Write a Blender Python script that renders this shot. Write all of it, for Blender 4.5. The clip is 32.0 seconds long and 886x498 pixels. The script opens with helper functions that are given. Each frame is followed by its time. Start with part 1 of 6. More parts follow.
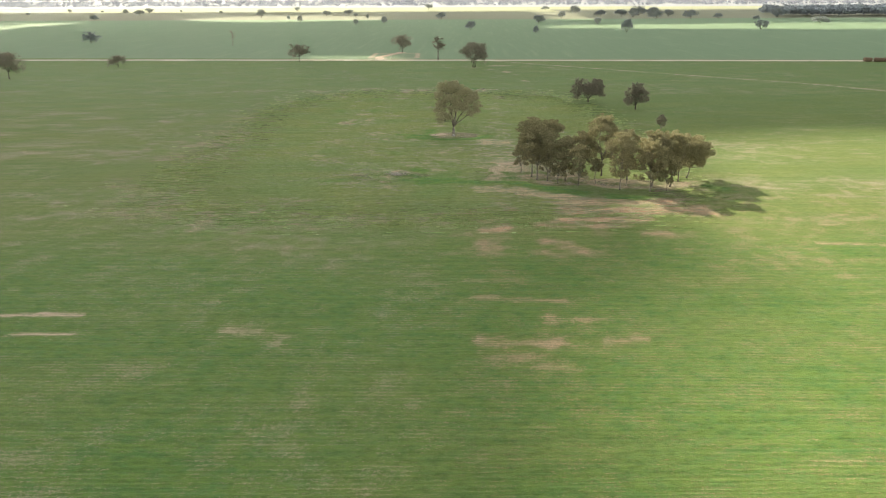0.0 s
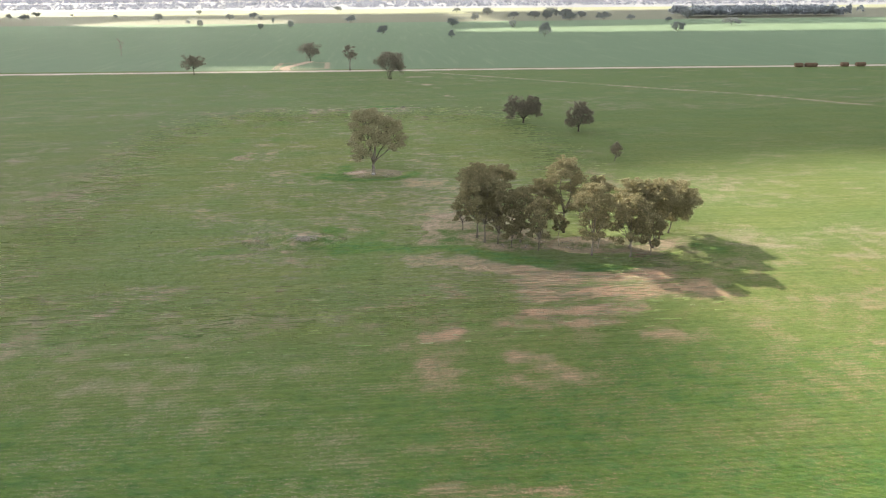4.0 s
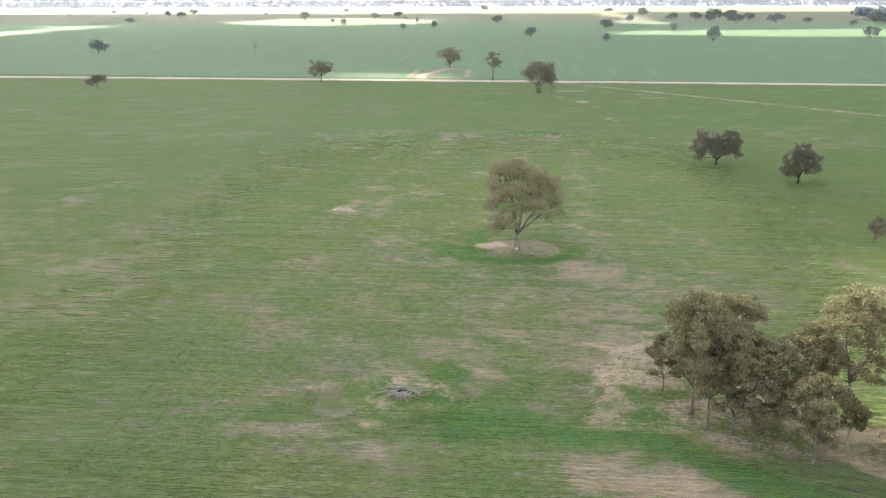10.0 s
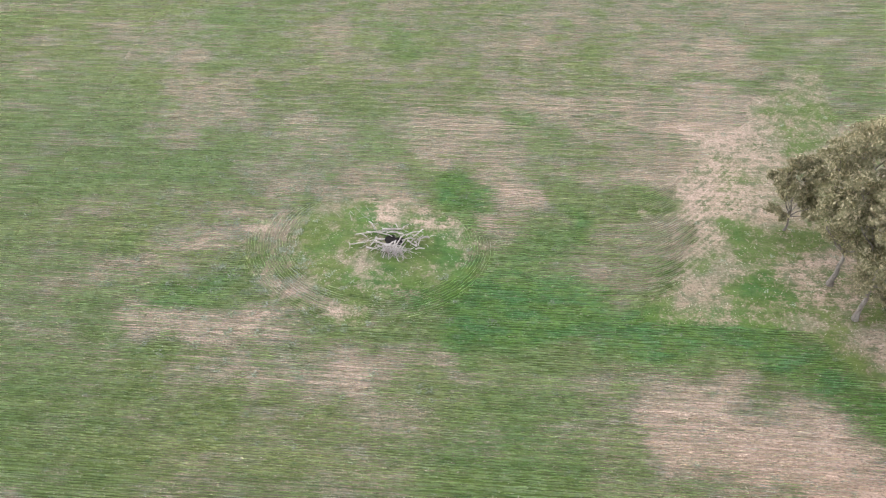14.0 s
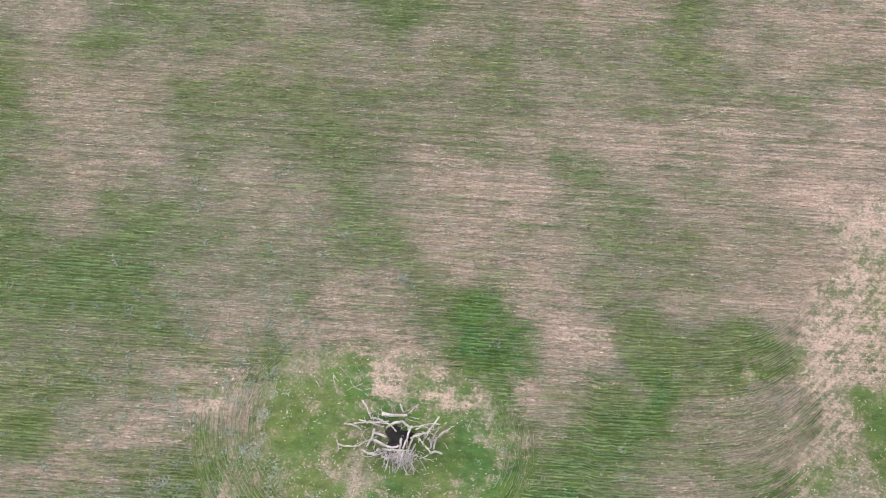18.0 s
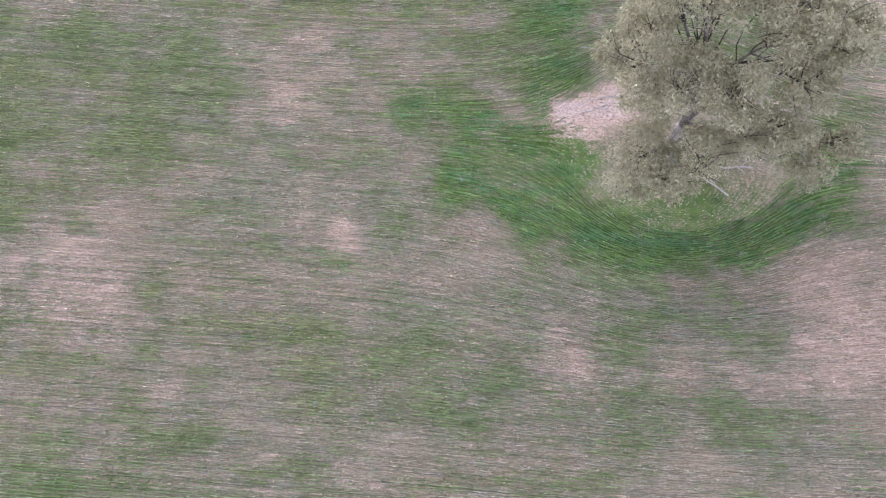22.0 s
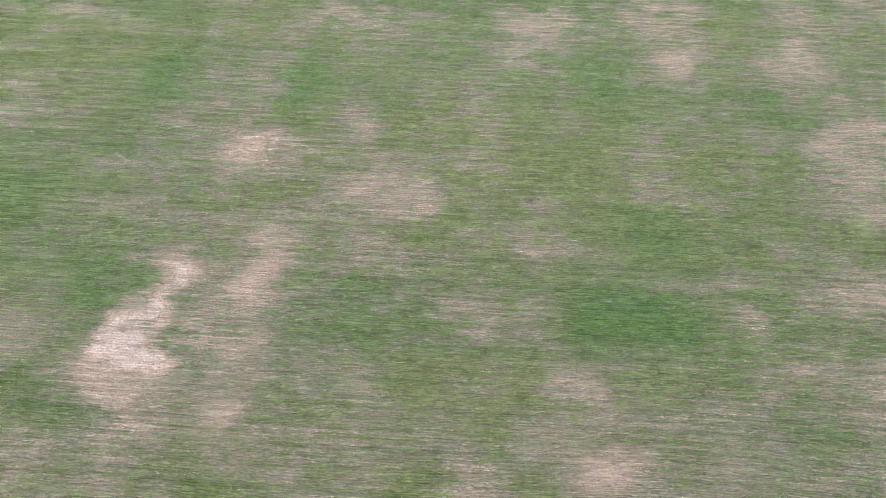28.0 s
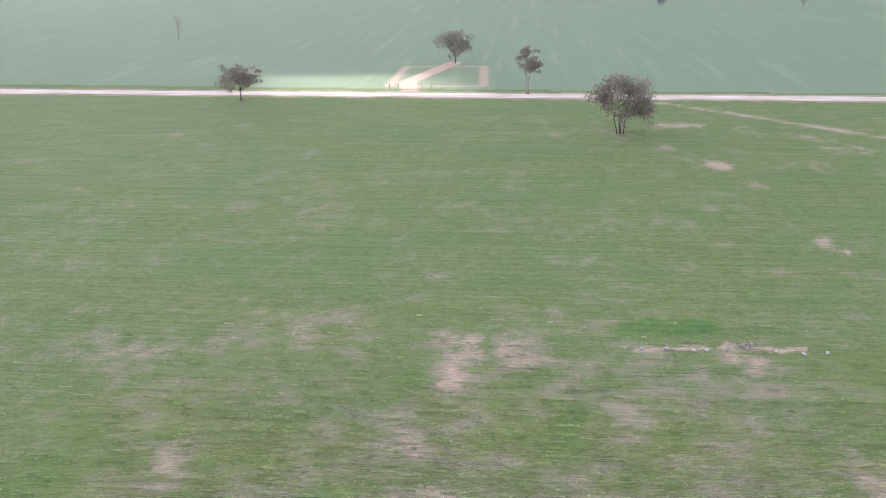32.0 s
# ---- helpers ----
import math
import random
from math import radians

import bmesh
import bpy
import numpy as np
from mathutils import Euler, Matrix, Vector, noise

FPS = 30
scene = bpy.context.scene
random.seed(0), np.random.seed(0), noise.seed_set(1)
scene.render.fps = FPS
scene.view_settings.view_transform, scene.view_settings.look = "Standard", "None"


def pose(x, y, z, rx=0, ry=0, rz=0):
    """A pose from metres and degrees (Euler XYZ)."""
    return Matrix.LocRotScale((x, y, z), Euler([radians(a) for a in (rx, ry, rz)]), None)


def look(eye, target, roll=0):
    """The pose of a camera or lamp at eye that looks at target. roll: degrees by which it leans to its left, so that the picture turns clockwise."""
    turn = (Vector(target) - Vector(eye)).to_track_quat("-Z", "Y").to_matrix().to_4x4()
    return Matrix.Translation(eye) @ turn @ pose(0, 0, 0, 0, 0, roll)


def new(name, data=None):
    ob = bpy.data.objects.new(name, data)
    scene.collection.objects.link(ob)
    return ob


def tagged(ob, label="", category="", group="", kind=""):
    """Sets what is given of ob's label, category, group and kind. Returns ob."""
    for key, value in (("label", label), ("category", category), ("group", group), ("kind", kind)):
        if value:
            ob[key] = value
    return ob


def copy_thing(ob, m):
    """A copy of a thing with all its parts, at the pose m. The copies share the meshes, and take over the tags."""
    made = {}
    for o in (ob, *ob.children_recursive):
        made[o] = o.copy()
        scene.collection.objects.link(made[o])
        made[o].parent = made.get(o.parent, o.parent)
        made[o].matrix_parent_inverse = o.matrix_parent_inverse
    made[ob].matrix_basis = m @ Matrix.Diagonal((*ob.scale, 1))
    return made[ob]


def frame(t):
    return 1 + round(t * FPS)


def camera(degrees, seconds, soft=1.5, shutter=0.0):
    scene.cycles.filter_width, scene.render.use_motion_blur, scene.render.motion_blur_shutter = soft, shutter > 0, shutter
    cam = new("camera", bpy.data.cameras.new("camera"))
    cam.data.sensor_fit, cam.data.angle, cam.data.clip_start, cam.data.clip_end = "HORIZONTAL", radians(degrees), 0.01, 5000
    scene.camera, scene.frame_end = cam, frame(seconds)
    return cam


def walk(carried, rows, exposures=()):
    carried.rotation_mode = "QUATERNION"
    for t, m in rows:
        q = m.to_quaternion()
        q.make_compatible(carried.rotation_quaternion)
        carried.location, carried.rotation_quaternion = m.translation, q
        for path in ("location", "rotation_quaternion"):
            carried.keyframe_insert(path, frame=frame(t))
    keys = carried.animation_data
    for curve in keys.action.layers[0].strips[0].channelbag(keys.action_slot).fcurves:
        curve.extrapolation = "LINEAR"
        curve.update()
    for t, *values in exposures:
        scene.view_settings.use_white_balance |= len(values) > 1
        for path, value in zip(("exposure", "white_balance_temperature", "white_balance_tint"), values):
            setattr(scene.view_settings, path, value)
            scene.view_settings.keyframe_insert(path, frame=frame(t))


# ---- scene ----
cam = camera(57.6, 32.0, 1.15)
PATH = [
    (0, (1.326, -3.805, 48.039), (1.282, -1.9, 47.43), -0.3),
    (0.5, (0.864, 2.319, 48.09), (0.821, 4.223, 47.481), -0.4),
    (1, (0.477, 8.558, 48.185), (0.44, 10.462, 47.577), -0.5),
    (1.5, (0.141, 14.976, 48.317), (0.247, 16.878, 47.707), -0.7),
    (2, (-0.184, 21.469, 48.465), (0.054, 23.358, 47.854), -0.8),
    (2.5, (-0.397, 27.959, 48.659), (-0.101, 29.841, 48.05), -0.8),
    (4.5, (-0.556, 53.544, 50.362), (-0.446, 55.446, 49.754), -0.4),
    (5, (-0.4, 59.75, 50.449), (-0.322, 61.654, 49.841), -0.4),
    (5.5, (-0.196, 65.833, 50.412), (-0.177, 67.738, 49.804), -0.4),
    (6, (-0.026, 71.873, 50.345), (-0.082, 73.777, 49.736), -0.3),
    (6.5, (-0.016, 77.887, 50.287), (-0.121, 79.789, 49.678), -0.3),
    (7, (-0.056, 83.876, 50.258), (-0.209, 85.775, 49.649), -0.2),
    (7.5, (-0.182, 89.824, 50.238), (-0.352, 91.722, 49.63), -0.2),
    (8, (-0.438, 95.689, 50.247), (-0.609, 97.586, 49.639), -0.2),
    (8.5, (-0.799, 101.442, 50.256), (-0.969, 103.34, 49.648), -0.2),
    (9, (-1.245, 107.225, 50.319), (-1.414, 109.122, 49.71), -0.2),
    (9.5, (-1.715, 112.968, 50.363), (-1.885, 114.865, 49.754), -0.3),
    (10, (-2.245, 118.576, 50.373), (-2.415, 120.474, 49.764), -0.3),
    (10.5, (-2.799, 124.144, 50.387), (-2.966, 126.011, 49.692), -0.3),
    (11, (-3.344, 129.906, 50.494), (-3.506, 131.683, 49.59), -0.5),
    (11.5, (-3.798, 135.805, 50.71), (-3.956, 137.479, 49.627), -0.7),
    (12, (-4.285, 141.675, 50.904), (-4.44, 143.286, 49.729), -0.9),
    (12.5, (-4.759, 147.471, 51.018), (-4.913, 149.039, 49.787), -1.1),
    (13, (-5.245, 153.223, 51.102), (-5.399, 154.732, 49.798), -1.3),
    (13.5, (-5.687, 159.018, 51.141), (-5.842, 160.456, 49.759), -1.6),
    (14, (-6.124, 164.821, 51.164), (-6.28, 166.178, 49.703), -2.0),
    (14.5, (-6.754, 170.665, 51.225), (-6.905, 171.932, 49.685), -2.2),
    (16.5, (-10.565, 194.414, 51.765), (-10.644, 195.212, 49.933), -1.8),
    (17, (-11.309, 200.502, 51.844), (-11.374, 201.143, 49.951), -2.0),
    (17.5, (-11.937, 206.61, 51.937), (-11.992, 207.092, 49.997), -2.7),
    (18, (-12.555, 212.676, 51.996), (-12.61, 213.137, 50.05), -2.9),
    (18.5, (-13.227, 218.599, 52.082), (-13.28, 219.055, 50.135), -2.9),
    (19, (-13.907, 224.344, 52.148), (-13.958, 224.803, 50.202), -2.5),
    (19.5, (-14.59, 229.811, 52.18), (-14.638, 230.306, 50.243), -1.6),
    (20, (-15.205, 234.917, 52.161), (-15.253, 235.454, 50.235), -1.3),
    (20.5, (-15.625, 239.352, 52.234), (-15.678, 239.94, 50.323), -1.2),
    (21, (-15.895, 242.996, 52.314), (-15.947, 243.62, 50.414), -0.6),
    (21.5, (-16.044, 245.716, 52.364), (-16.09, 246.375, 50.476), 0.1),
    (22, (-16.054, 247.398, 52.363), (-16.096, 248.108, 50.493), 0.6),
    (22.5, (-15.954, 248.259, 52.253), (-15.995, 249.011, 50.401), 0.8),
    (23, (-15.799, 248.622, 52.024), (-15.844, 249.412, 50.188), 0.8),
    (23.5, (-15.612, 248.851, 51.724), (-15.663, 249.676, 49.903), 0.6),
    (24, (-15.397, 249.189, 51.528), (-15.454, 250.045, 49.722), 0.3),
    (24.5, (-15.211, 250.141, 51.38), (-15.277, 251.036, 49.593), -0.1),
    (25, (-15.056, 251.879, 51.353), (-15.131, 252.835, 49.598), -0.4),
    (25.5, (-14.997, 254.481, 51.395), (-15.086, 255.534, 49.697), -0.5),
    (27.5, (-15.251, 268.693, 51.605), (-15.364, 269.931, 50.039), -0.8),
    (28, (-15.515, 273.143, 51.615), (-15.633, 274.432, 50.091), -0.9),
    (28.5, (-15.856, 278.033, 51.647), (-15.979, 279.376, 50.17), -0.8),
    (29, (-16.095, 283.139, 51.696), (-16.229, 284.581, 50.316), -0.9),
    (29.5, (-16.231, 288.417, 51.718), (-16.381, 289.945, 50.436), -1.0),
    (29.6, (-16.272, 289.502, 51.722), (-16.423, 291.045, 50.458), -0.9),
    (30, (-16.474, 293.91, 51.756), (-16.634, 295.516, 50.576), -1.1),
    (30.5, (-16.75, 299.34, 51.787), (-16.919, 301.022, 50.719), -1.0),
    (31, (-17.139, 304.793, 51.814), (-17.314, 306.544, 50.862), -0.9),
    (31.5, (-17.643, 310.295, 51.84), (-17.824, 312.108, 51.014), -1.0),
    (32, (-18.283, 315.892, 51.867), (-18.466, 317.75, 51.15), -1.0),
]
walk(cam, [(t, look(eye, target, roll)) for t, eye, target, roll in PATH],
     exposures=[(0, 1.02, 7000, 2), (4, 1.08, 6600, 8), (6, 1.22, 6300, 8), (9, 1.28, 6300, 5), (11.5, 1.66, 6200, 8), (13, 1.85, 6150, 13), (17, 1.78, 6250, 16), (19, 1.70, 6000, 22), (21, 1.73, 5700, 28), (23, 1.75, 5550, 28), (25.5, 1.84, 5650, 22), (28, 1.82, 6000, 16), (30, 1.8, 5850, 28), (32, 1.62, 5900, 25)])

# ---- light: a low sun ahead to the left, shining through gaps in a broken cloud layer ----
SUN_ELEVATION, SUN_AZIMUTH = 27.0, -31.3
TO_SUN = Vector((math.sin(radians(SUN_AZIMUTH)) * math.cos(radians(SUN_ELEVATION)),
                 math.cos(radians(SUN_AZIMUTH)) * math.cos(radians(SUN_ELEVATION)), math.sin(radians(SUN_ELEVATION))))
world = bpy.data.worlds.new("sky")
scene.world = world
world.use_nodes = True
wn, wl = world.node_tree.nodes, world.node_tree.links
sky = wn.new("ShaderNodeTexSky")
sky.sky_type, sky.sun_disc = "NISHITA", False
sky.sun_elevation, sky.sun_rotation = radians(SUN_ELEVATION), radians(SUN_AZIMUTH)
sky.air_density, sky.dust_density, sky.ozone_density = 1.0, 4.0, 1.0
sky_grey = wn.new("ShaderNodeHueSaturation")
sky_grey.inputs["Saturation"].default_value = 0.18
wl.new(sky.outputs[0], sky_grey.inputs["Color"])
wl.new(sky_grey.outputs[0], wn["Background"].inputs[0])
wn["Background"].inputs[1].default_value = 0.15
sun = new("sun", bpy.data.lights.new("sun", "SUN"))
sun.data.energy, sun.data.angle, sun.data.color = 5.0, radians(0.9), (1.0, 0.91, 0.72)
sun.matrix_world = look(TO_SUN * 100, (0, 0, 0))

# ---- materials ----
def material(name, rough=0.9):
    m = bpy.data.materials.new(name)
    m.use_nodes = True
    b = m.node_tree.nodes["Principled BSDF"]
    b.inputs["Roughness"].default_value = rough
    b.inputs["Specular IOR Level"].default_value = 0.2
    return m, m.node_tree.nodes, m.node_tree.links, b


def node(nodes, kind, **inputs):
    n = nodes.new(kind)
    for key, value in inputs.items():
        n.inputs[key.replace("_", " ")].default_value = value
    return n


def maths(nodes, links, op, a, b=None, c=None, clamp=False):
    n = nodes.new("ShaderNodeMath")
    n.operation, n.use_clamp = op, clamp
    for i, v in enumerate((a, b, c)):
        if v is None:
            continue
        if isinstance(v, (int, float)):
            n.inputs[i].default_value = v
        else:
            links.new(v, n.inputs[i])
    return n.outputs[0]


def mix(nodes, links, fac, a, b, mode="MIX"):
    n = nodes.new("ShaderNodeMix")
    n.data_type, n.blend_type = "RGBA", mode
    for i, v in ((0, fac), (6, a), (7, b)):
        if isinstance(v, (int, float)):
            n.inputs[i].default_value = v
        elif isinstance(v, tuple):
            n.inputs[i].default_value = (*v, 1)
        else:
            links.new(v, n.inputs[i])
    return n.outputs[2]


def ramp(nodes, links, value, low, high):
    n = nodes.new("ShaderNodeMapRange")
    n.interpolation_type = "SMOOTHSTEP"
    n.inputs["From Min"].default_value, n.inputs["From Max"].default_value = low, high
    links.new(value, n.inputs["Value"])
    return n.outputs[0]


def noise_of(nodes, links, vector, scale, detail=3.0, rough=0.55, stretch=(1, 1, 1)):
    m = nodes.new("ShaderNodeMapping")
    m.inputs["Scale"].default_value = stretch
    links.new(vector, m.inputs["Vector"])
    n = node(nodes, "ShaderNodeTexNoise", Scale=scale, Detail=detail, Roughness=rough)
    links.new(m.outputs[0], n.inputs["Vector"])
    return n.outputs["Fac"]


def attribute(nodes, name):
    n = nodes.new("ShaderNodeAttribute")
    n.attribute_name = name
    return n.outputs["Fac"]


ROW = 0.225  # metres between crop rows


def crop_green(n, l, pos, cover, lush):
    """The greens of the crop: greyish and strawy where thin, deeper where thick, with darker tufts and pale straws."""
    broad = noise_of(n, l, pos, 0.05, 3, 0.55, (0.6, 1.2, 1))
    grain = noise_of(n, l, pos, 6.0, 2, 0.7)
    mottle = noise_of(n, l, pos, 0.45, 4, 0.65, (0.7, 1.3, 1))
    thick = maths(n, l, "MULTIPLY_ADD", maths(n, l, "SUBTRACT", mottle, 0.5), 0.9, cover)
    green = mix(n, l, ramp(n, l, broad, 0.35, 0.65), (0.150, 0.192, 0.053), (0.134, 0.188, 0.055))
    green = mix(n, l, ramp(n, l, thick, 0.9, 0.25), green, (0.205, 0.204, 0.135))
    deep = mix(n, l, ramp(n, l, mottle, 0.42, 0.62), (0.105, 0.184, 0.036), (0.078, 0.170, 0.043))
    green = mix(n, l, ramp(n, l, lush, 0.15, 0.95), green, deep)
    thread = noise_of(n, l, pos, 2.6, 4, 0.8, (0.5, 1.4, 1))
    tuft = noise_of(n, l, pos, 1.1, 4, 0.7, (0.8, 1.2, 1))
    green = mix(n, l, maths(n, l, "MULTIPLY", ramp(n, l, thread, 0.45, 0.70), 0.5), green, (0.095, 0.125, 0.060))
    green = mix(n, l, maths(n, l, "MULTIPLY", ramp(n, l, tuft, 0.54, 0.74), 0.8), green, (0.078, 0.132, 0.045))
    green = mix(n, l, maths(n, l, "MULTIPLY", ramp(n, l, tuft, 0.42, 0.25), 0.35), green, (0.25, 0.27, 0.13))
    straw = noise_of(n, l, pos, 4.6, 3, 0.75, (0.8, 1.5, 1))
    thin = ramp(n, l, thick, 0.9, 0.4)
    green = mix(n, l, maths(n, l, "MULTIPLY", maths(n, l, "MULTIPLY", ramp(n, l, straw, 0.56, 0.72), 0.75), thin), green, (0.46, 0.41, 0.31))
    green = mix(n, l, maths(n, l, "MULTIPLY", ramp(n, l, grain, 0.5, 0.85), 0.6), green, (0.22, 0.28, 0.11))
    # swaths of the seeder, a little darker or paler than one another
    swath = noise_of(n, l, pos, 0.55, 3, 0.65, (0.05, 1.5, 1))
    green = mix(n, l, ramp(n, l, swath, 0.36, 0.64), mix(n, l, 1.0, green, (0.86, 0.90, 0.84), "MULTIPLY"), mix(n, l, 1.0, green, (1.09, 1.05, 1.06), "MULTIPLY"))
    coarse = noise_of(n, l, pos, 0.75, 6, 0.85, (0.7, 1.5, 1))
    green = mix(n, l, ramp(n, l, coarse, 0.56, 0.40), green, mix(n, l, 1.0, green, (0.72, 0.75, 0.64), "MULTIPLY"))
    return mix(n, l, ramp(n, l, coarse, 0.58, 0.74), green, mix(n, l, 1.0, green, (1.30, 1.22, 1.2), "MULTIPLY"))


def soil_colour(n, l, pos, bare):
    """Grey-brown soil and stubble, pinker and paler where it lies bare, with pale crumbs."""
    patch = noise_of(n, l, pos, 0.16, 4, 0.6, (0.55, 1.1, 1))
    grain = noise_of(n, l, pos, 5.5, 3, 0.75, (0.8, 1.3, 1))
    soil = mix(n, l, ramp(n, l, patch, 0.38, 0.62), (0.375, 0.292, 0.200), (0.335, 0.288, 0.198))
    ragged = noise_of(n, l, pos, 0.8, 5, 0.7, (0.6, 1.3, 1))
    bare = maths(n, l, "MULTIPLY_ADD", maths(n, l, "SUBTRACT", ragged, 0.5), 2.2, bare)
    soil = mix(n, l, ramp(n, l, bare, 0.2, 0.75), soil, (0.54, 0.398, 0.302))
    soil = mix(n, l, ramp(n, l, bare, 1.0, 1.5), soil, (0.58, 0.455, 0.378))
    soil = mix(n, l, ramp(n, l, grain, 0.30, 0.52), (0.17, 0.13, 0.095), soil)
    return mix(n, l, ramp(n, l, grain, 0.56, 0.78), soil, (0.74, 0.63, 0.53))


def field_material():
    """Young cereal crop in drilled rows over pinkish soil, thin and thick in patches."""
    m, n, l, b = material("crop_field", 0.95)
    pos = n.new("ShaderNodeNewGeometry").outputs["Position"]
    lush, row, field, cover, rowy = (attribute(n, k) for k in ("lush", "row", "field", "cover", "drilled"))
    broad = noise_of(n, l, pos, 0.05, 3, 0.55, (0.6, 1.2, 1))
    streak = noise_of(n, l, pos, 0.9, 3, 0.6, (0.35, 1.4, 1))
    clump = noise_of(n, l, pos, 1.6, 4, 0.65)
    grain = noise_of(n, l, pos, 6.0, 2, 0.7)
    # the drilled rows, wavering a little and broken by gaps
    drift = noise_of(n, l, pos, 0.5, 3, 0.6, (0.25, 1.0, 1))
    wander = maths(n, l, "MULTIPLY_ADD", drift, 0.55, maths(n, l, "MULTIPLY_ADD", clump, 0.08, row))
    wave = maths(n, l, "SINE", maths(n, l, "MULTIPLY", wander, 2 * math.pi / ROW))
    beat = maths(n, l, "SINE", maths(n, l, "MULTIPLY", row, 2 * math.pi / (ROW * 3.7)))
    wave = maths(n, l, "MULTIPLY", maths(n, l, "MULTIPLY_ADD", beat, 0.45, wave), rowy)
    thread = noise_of(n, l, pos, 4.0, 3, 0.7, (0.5, 1.3, 1))
    fine = maths(n, l, "MULTIPLY_ADD", maths(n, l, "SUBTRACT", streak, 0.5), 0.6, cover)
    fine = maths(n, l, "MULTIPLY_ADD", maths(n, l, "SUBTRACT", thread, 0.5), 0.9, fine)
    fine = maths(n, l, "MULTIPLY_ADD", wave, 0.16, fine)
    # bare patches break up along the rows
    comb = noise_of(n, l, pos, 1.6, 3, 0.6, (0.14, 2.0, 1))
    fine = maths(n, l, "MULTIPLY_ADD", maths(n, l, "MULTIPLY", maths(n, l, "SUBTRACT", comb, 0.5), 1.8), ramp(n, l, attribute(n, "bare"), 0.0, 0.5), fine)
    rough = noise_of(n, l, pos, 0.9, 5, 0.75)
    wild = maths(n, l, "MULTIPLY", maths(n, l, "SUBTRACT", 1.0, rowy, clamp=True), maths(n, l, "SUBTRACT", rough, 0.51))
    fine = maths(n, l, "MULTIPLY_ADD", wild, 4.0, fine)
    fine = maths(n, l, "MULTIPLY_ADD", maths(n, l, "SUBTRACT", clump, 0.5), 1.5, fine)
    fine = maths(n, l, "MULTIPLY_ADD", maths(n, l, "SUBTRACT", grain, 0.5), 2.0, fine)
    furrow = maths(n, l, "SINE", maths(n, l, "MULTIPLY", wander, 2 * math.pi / 0.8))
    fine = maths(n, l, "SUBTRACT", fine, maths(n, l, "MULTIPLY", attribute(n, "harrow"), ramp(n, l, furrow, -0.1, 0.6)))
    leafy = ramp(n, l, fine, -0.12, 1.0)
    soil = soil_colour(n, l, pos, attribute(n, "bare"))
    soil = mix(n, l, attribute(n, "ruddy"), soil, mix(n, l, 1.0, soil, (0.93, 0.80, 0.70), "MULTIPLY"))
    soil = mix(n, l, maths(n, l, "MULTIPLY", ramp(n, l, wave, -0.2, 1.2), 0.12), soil, (0.24, 0.19, 0.15))
    # distance haze is put into the crop's green as bluing towards the road
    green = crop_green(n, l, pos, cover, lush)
    green = mix(n, l, attribute(n, "haze_tint"), green, mix(n, l, 1.0, green, (1.0, 1.15, 1.42), "MULTIPLY"))
    colour = mix(n, l, leafy, soil, green)
    # the paddocks beyond the road: crop blued for haze, fallow, pale stubble
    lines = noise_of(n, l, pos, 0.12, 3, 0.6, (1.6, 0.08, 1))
    hazed_crop = mix(n, l, broad, (0.160, 0.240, 0.150), (0.182, 0.256, 0.156))
    hazed_crop = mix(n, l, ramp(n, l, lines, 0.5, 0.75), hazed_crop, (0.205, 0.28, 0.175))
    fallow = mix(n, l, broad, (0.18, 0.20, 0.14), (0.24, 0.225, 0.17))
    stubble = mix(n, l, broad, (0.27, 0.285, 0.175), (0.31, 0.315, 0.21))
    beyond = mix(n, l, ramp(n, l, field, 1.5, 1.8), hazed_crop, fallow)
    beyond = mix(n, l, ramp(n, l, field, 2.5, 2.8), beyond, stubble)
    # the farthest plain gets a grey-blue that stands in for haze
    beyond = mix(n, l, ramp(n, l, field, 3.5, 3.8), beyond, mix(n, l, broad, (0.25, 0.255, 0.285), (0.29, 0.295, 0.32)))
    beyond = mix(n, l, ramp(n, l, maths(n, l, "MULTIPLY_ADD", attribute(n, "bare"), 1.0, maths(n, l, "MULTIPLY_ADD", clump, 0.6, -0.3)), 0.2, 0.8), beyond, soil)
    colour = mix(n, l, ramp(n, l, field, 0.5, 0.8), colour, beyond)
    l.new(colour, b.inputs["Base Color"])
    bump = node(n, "ShaderNodeBump", Strength=0.7, Distance=0.08)
    l.new(fine, bump.inputs["Height"])
    l.new(bump.outputs[0], b.inputs["Normal"])
    return m


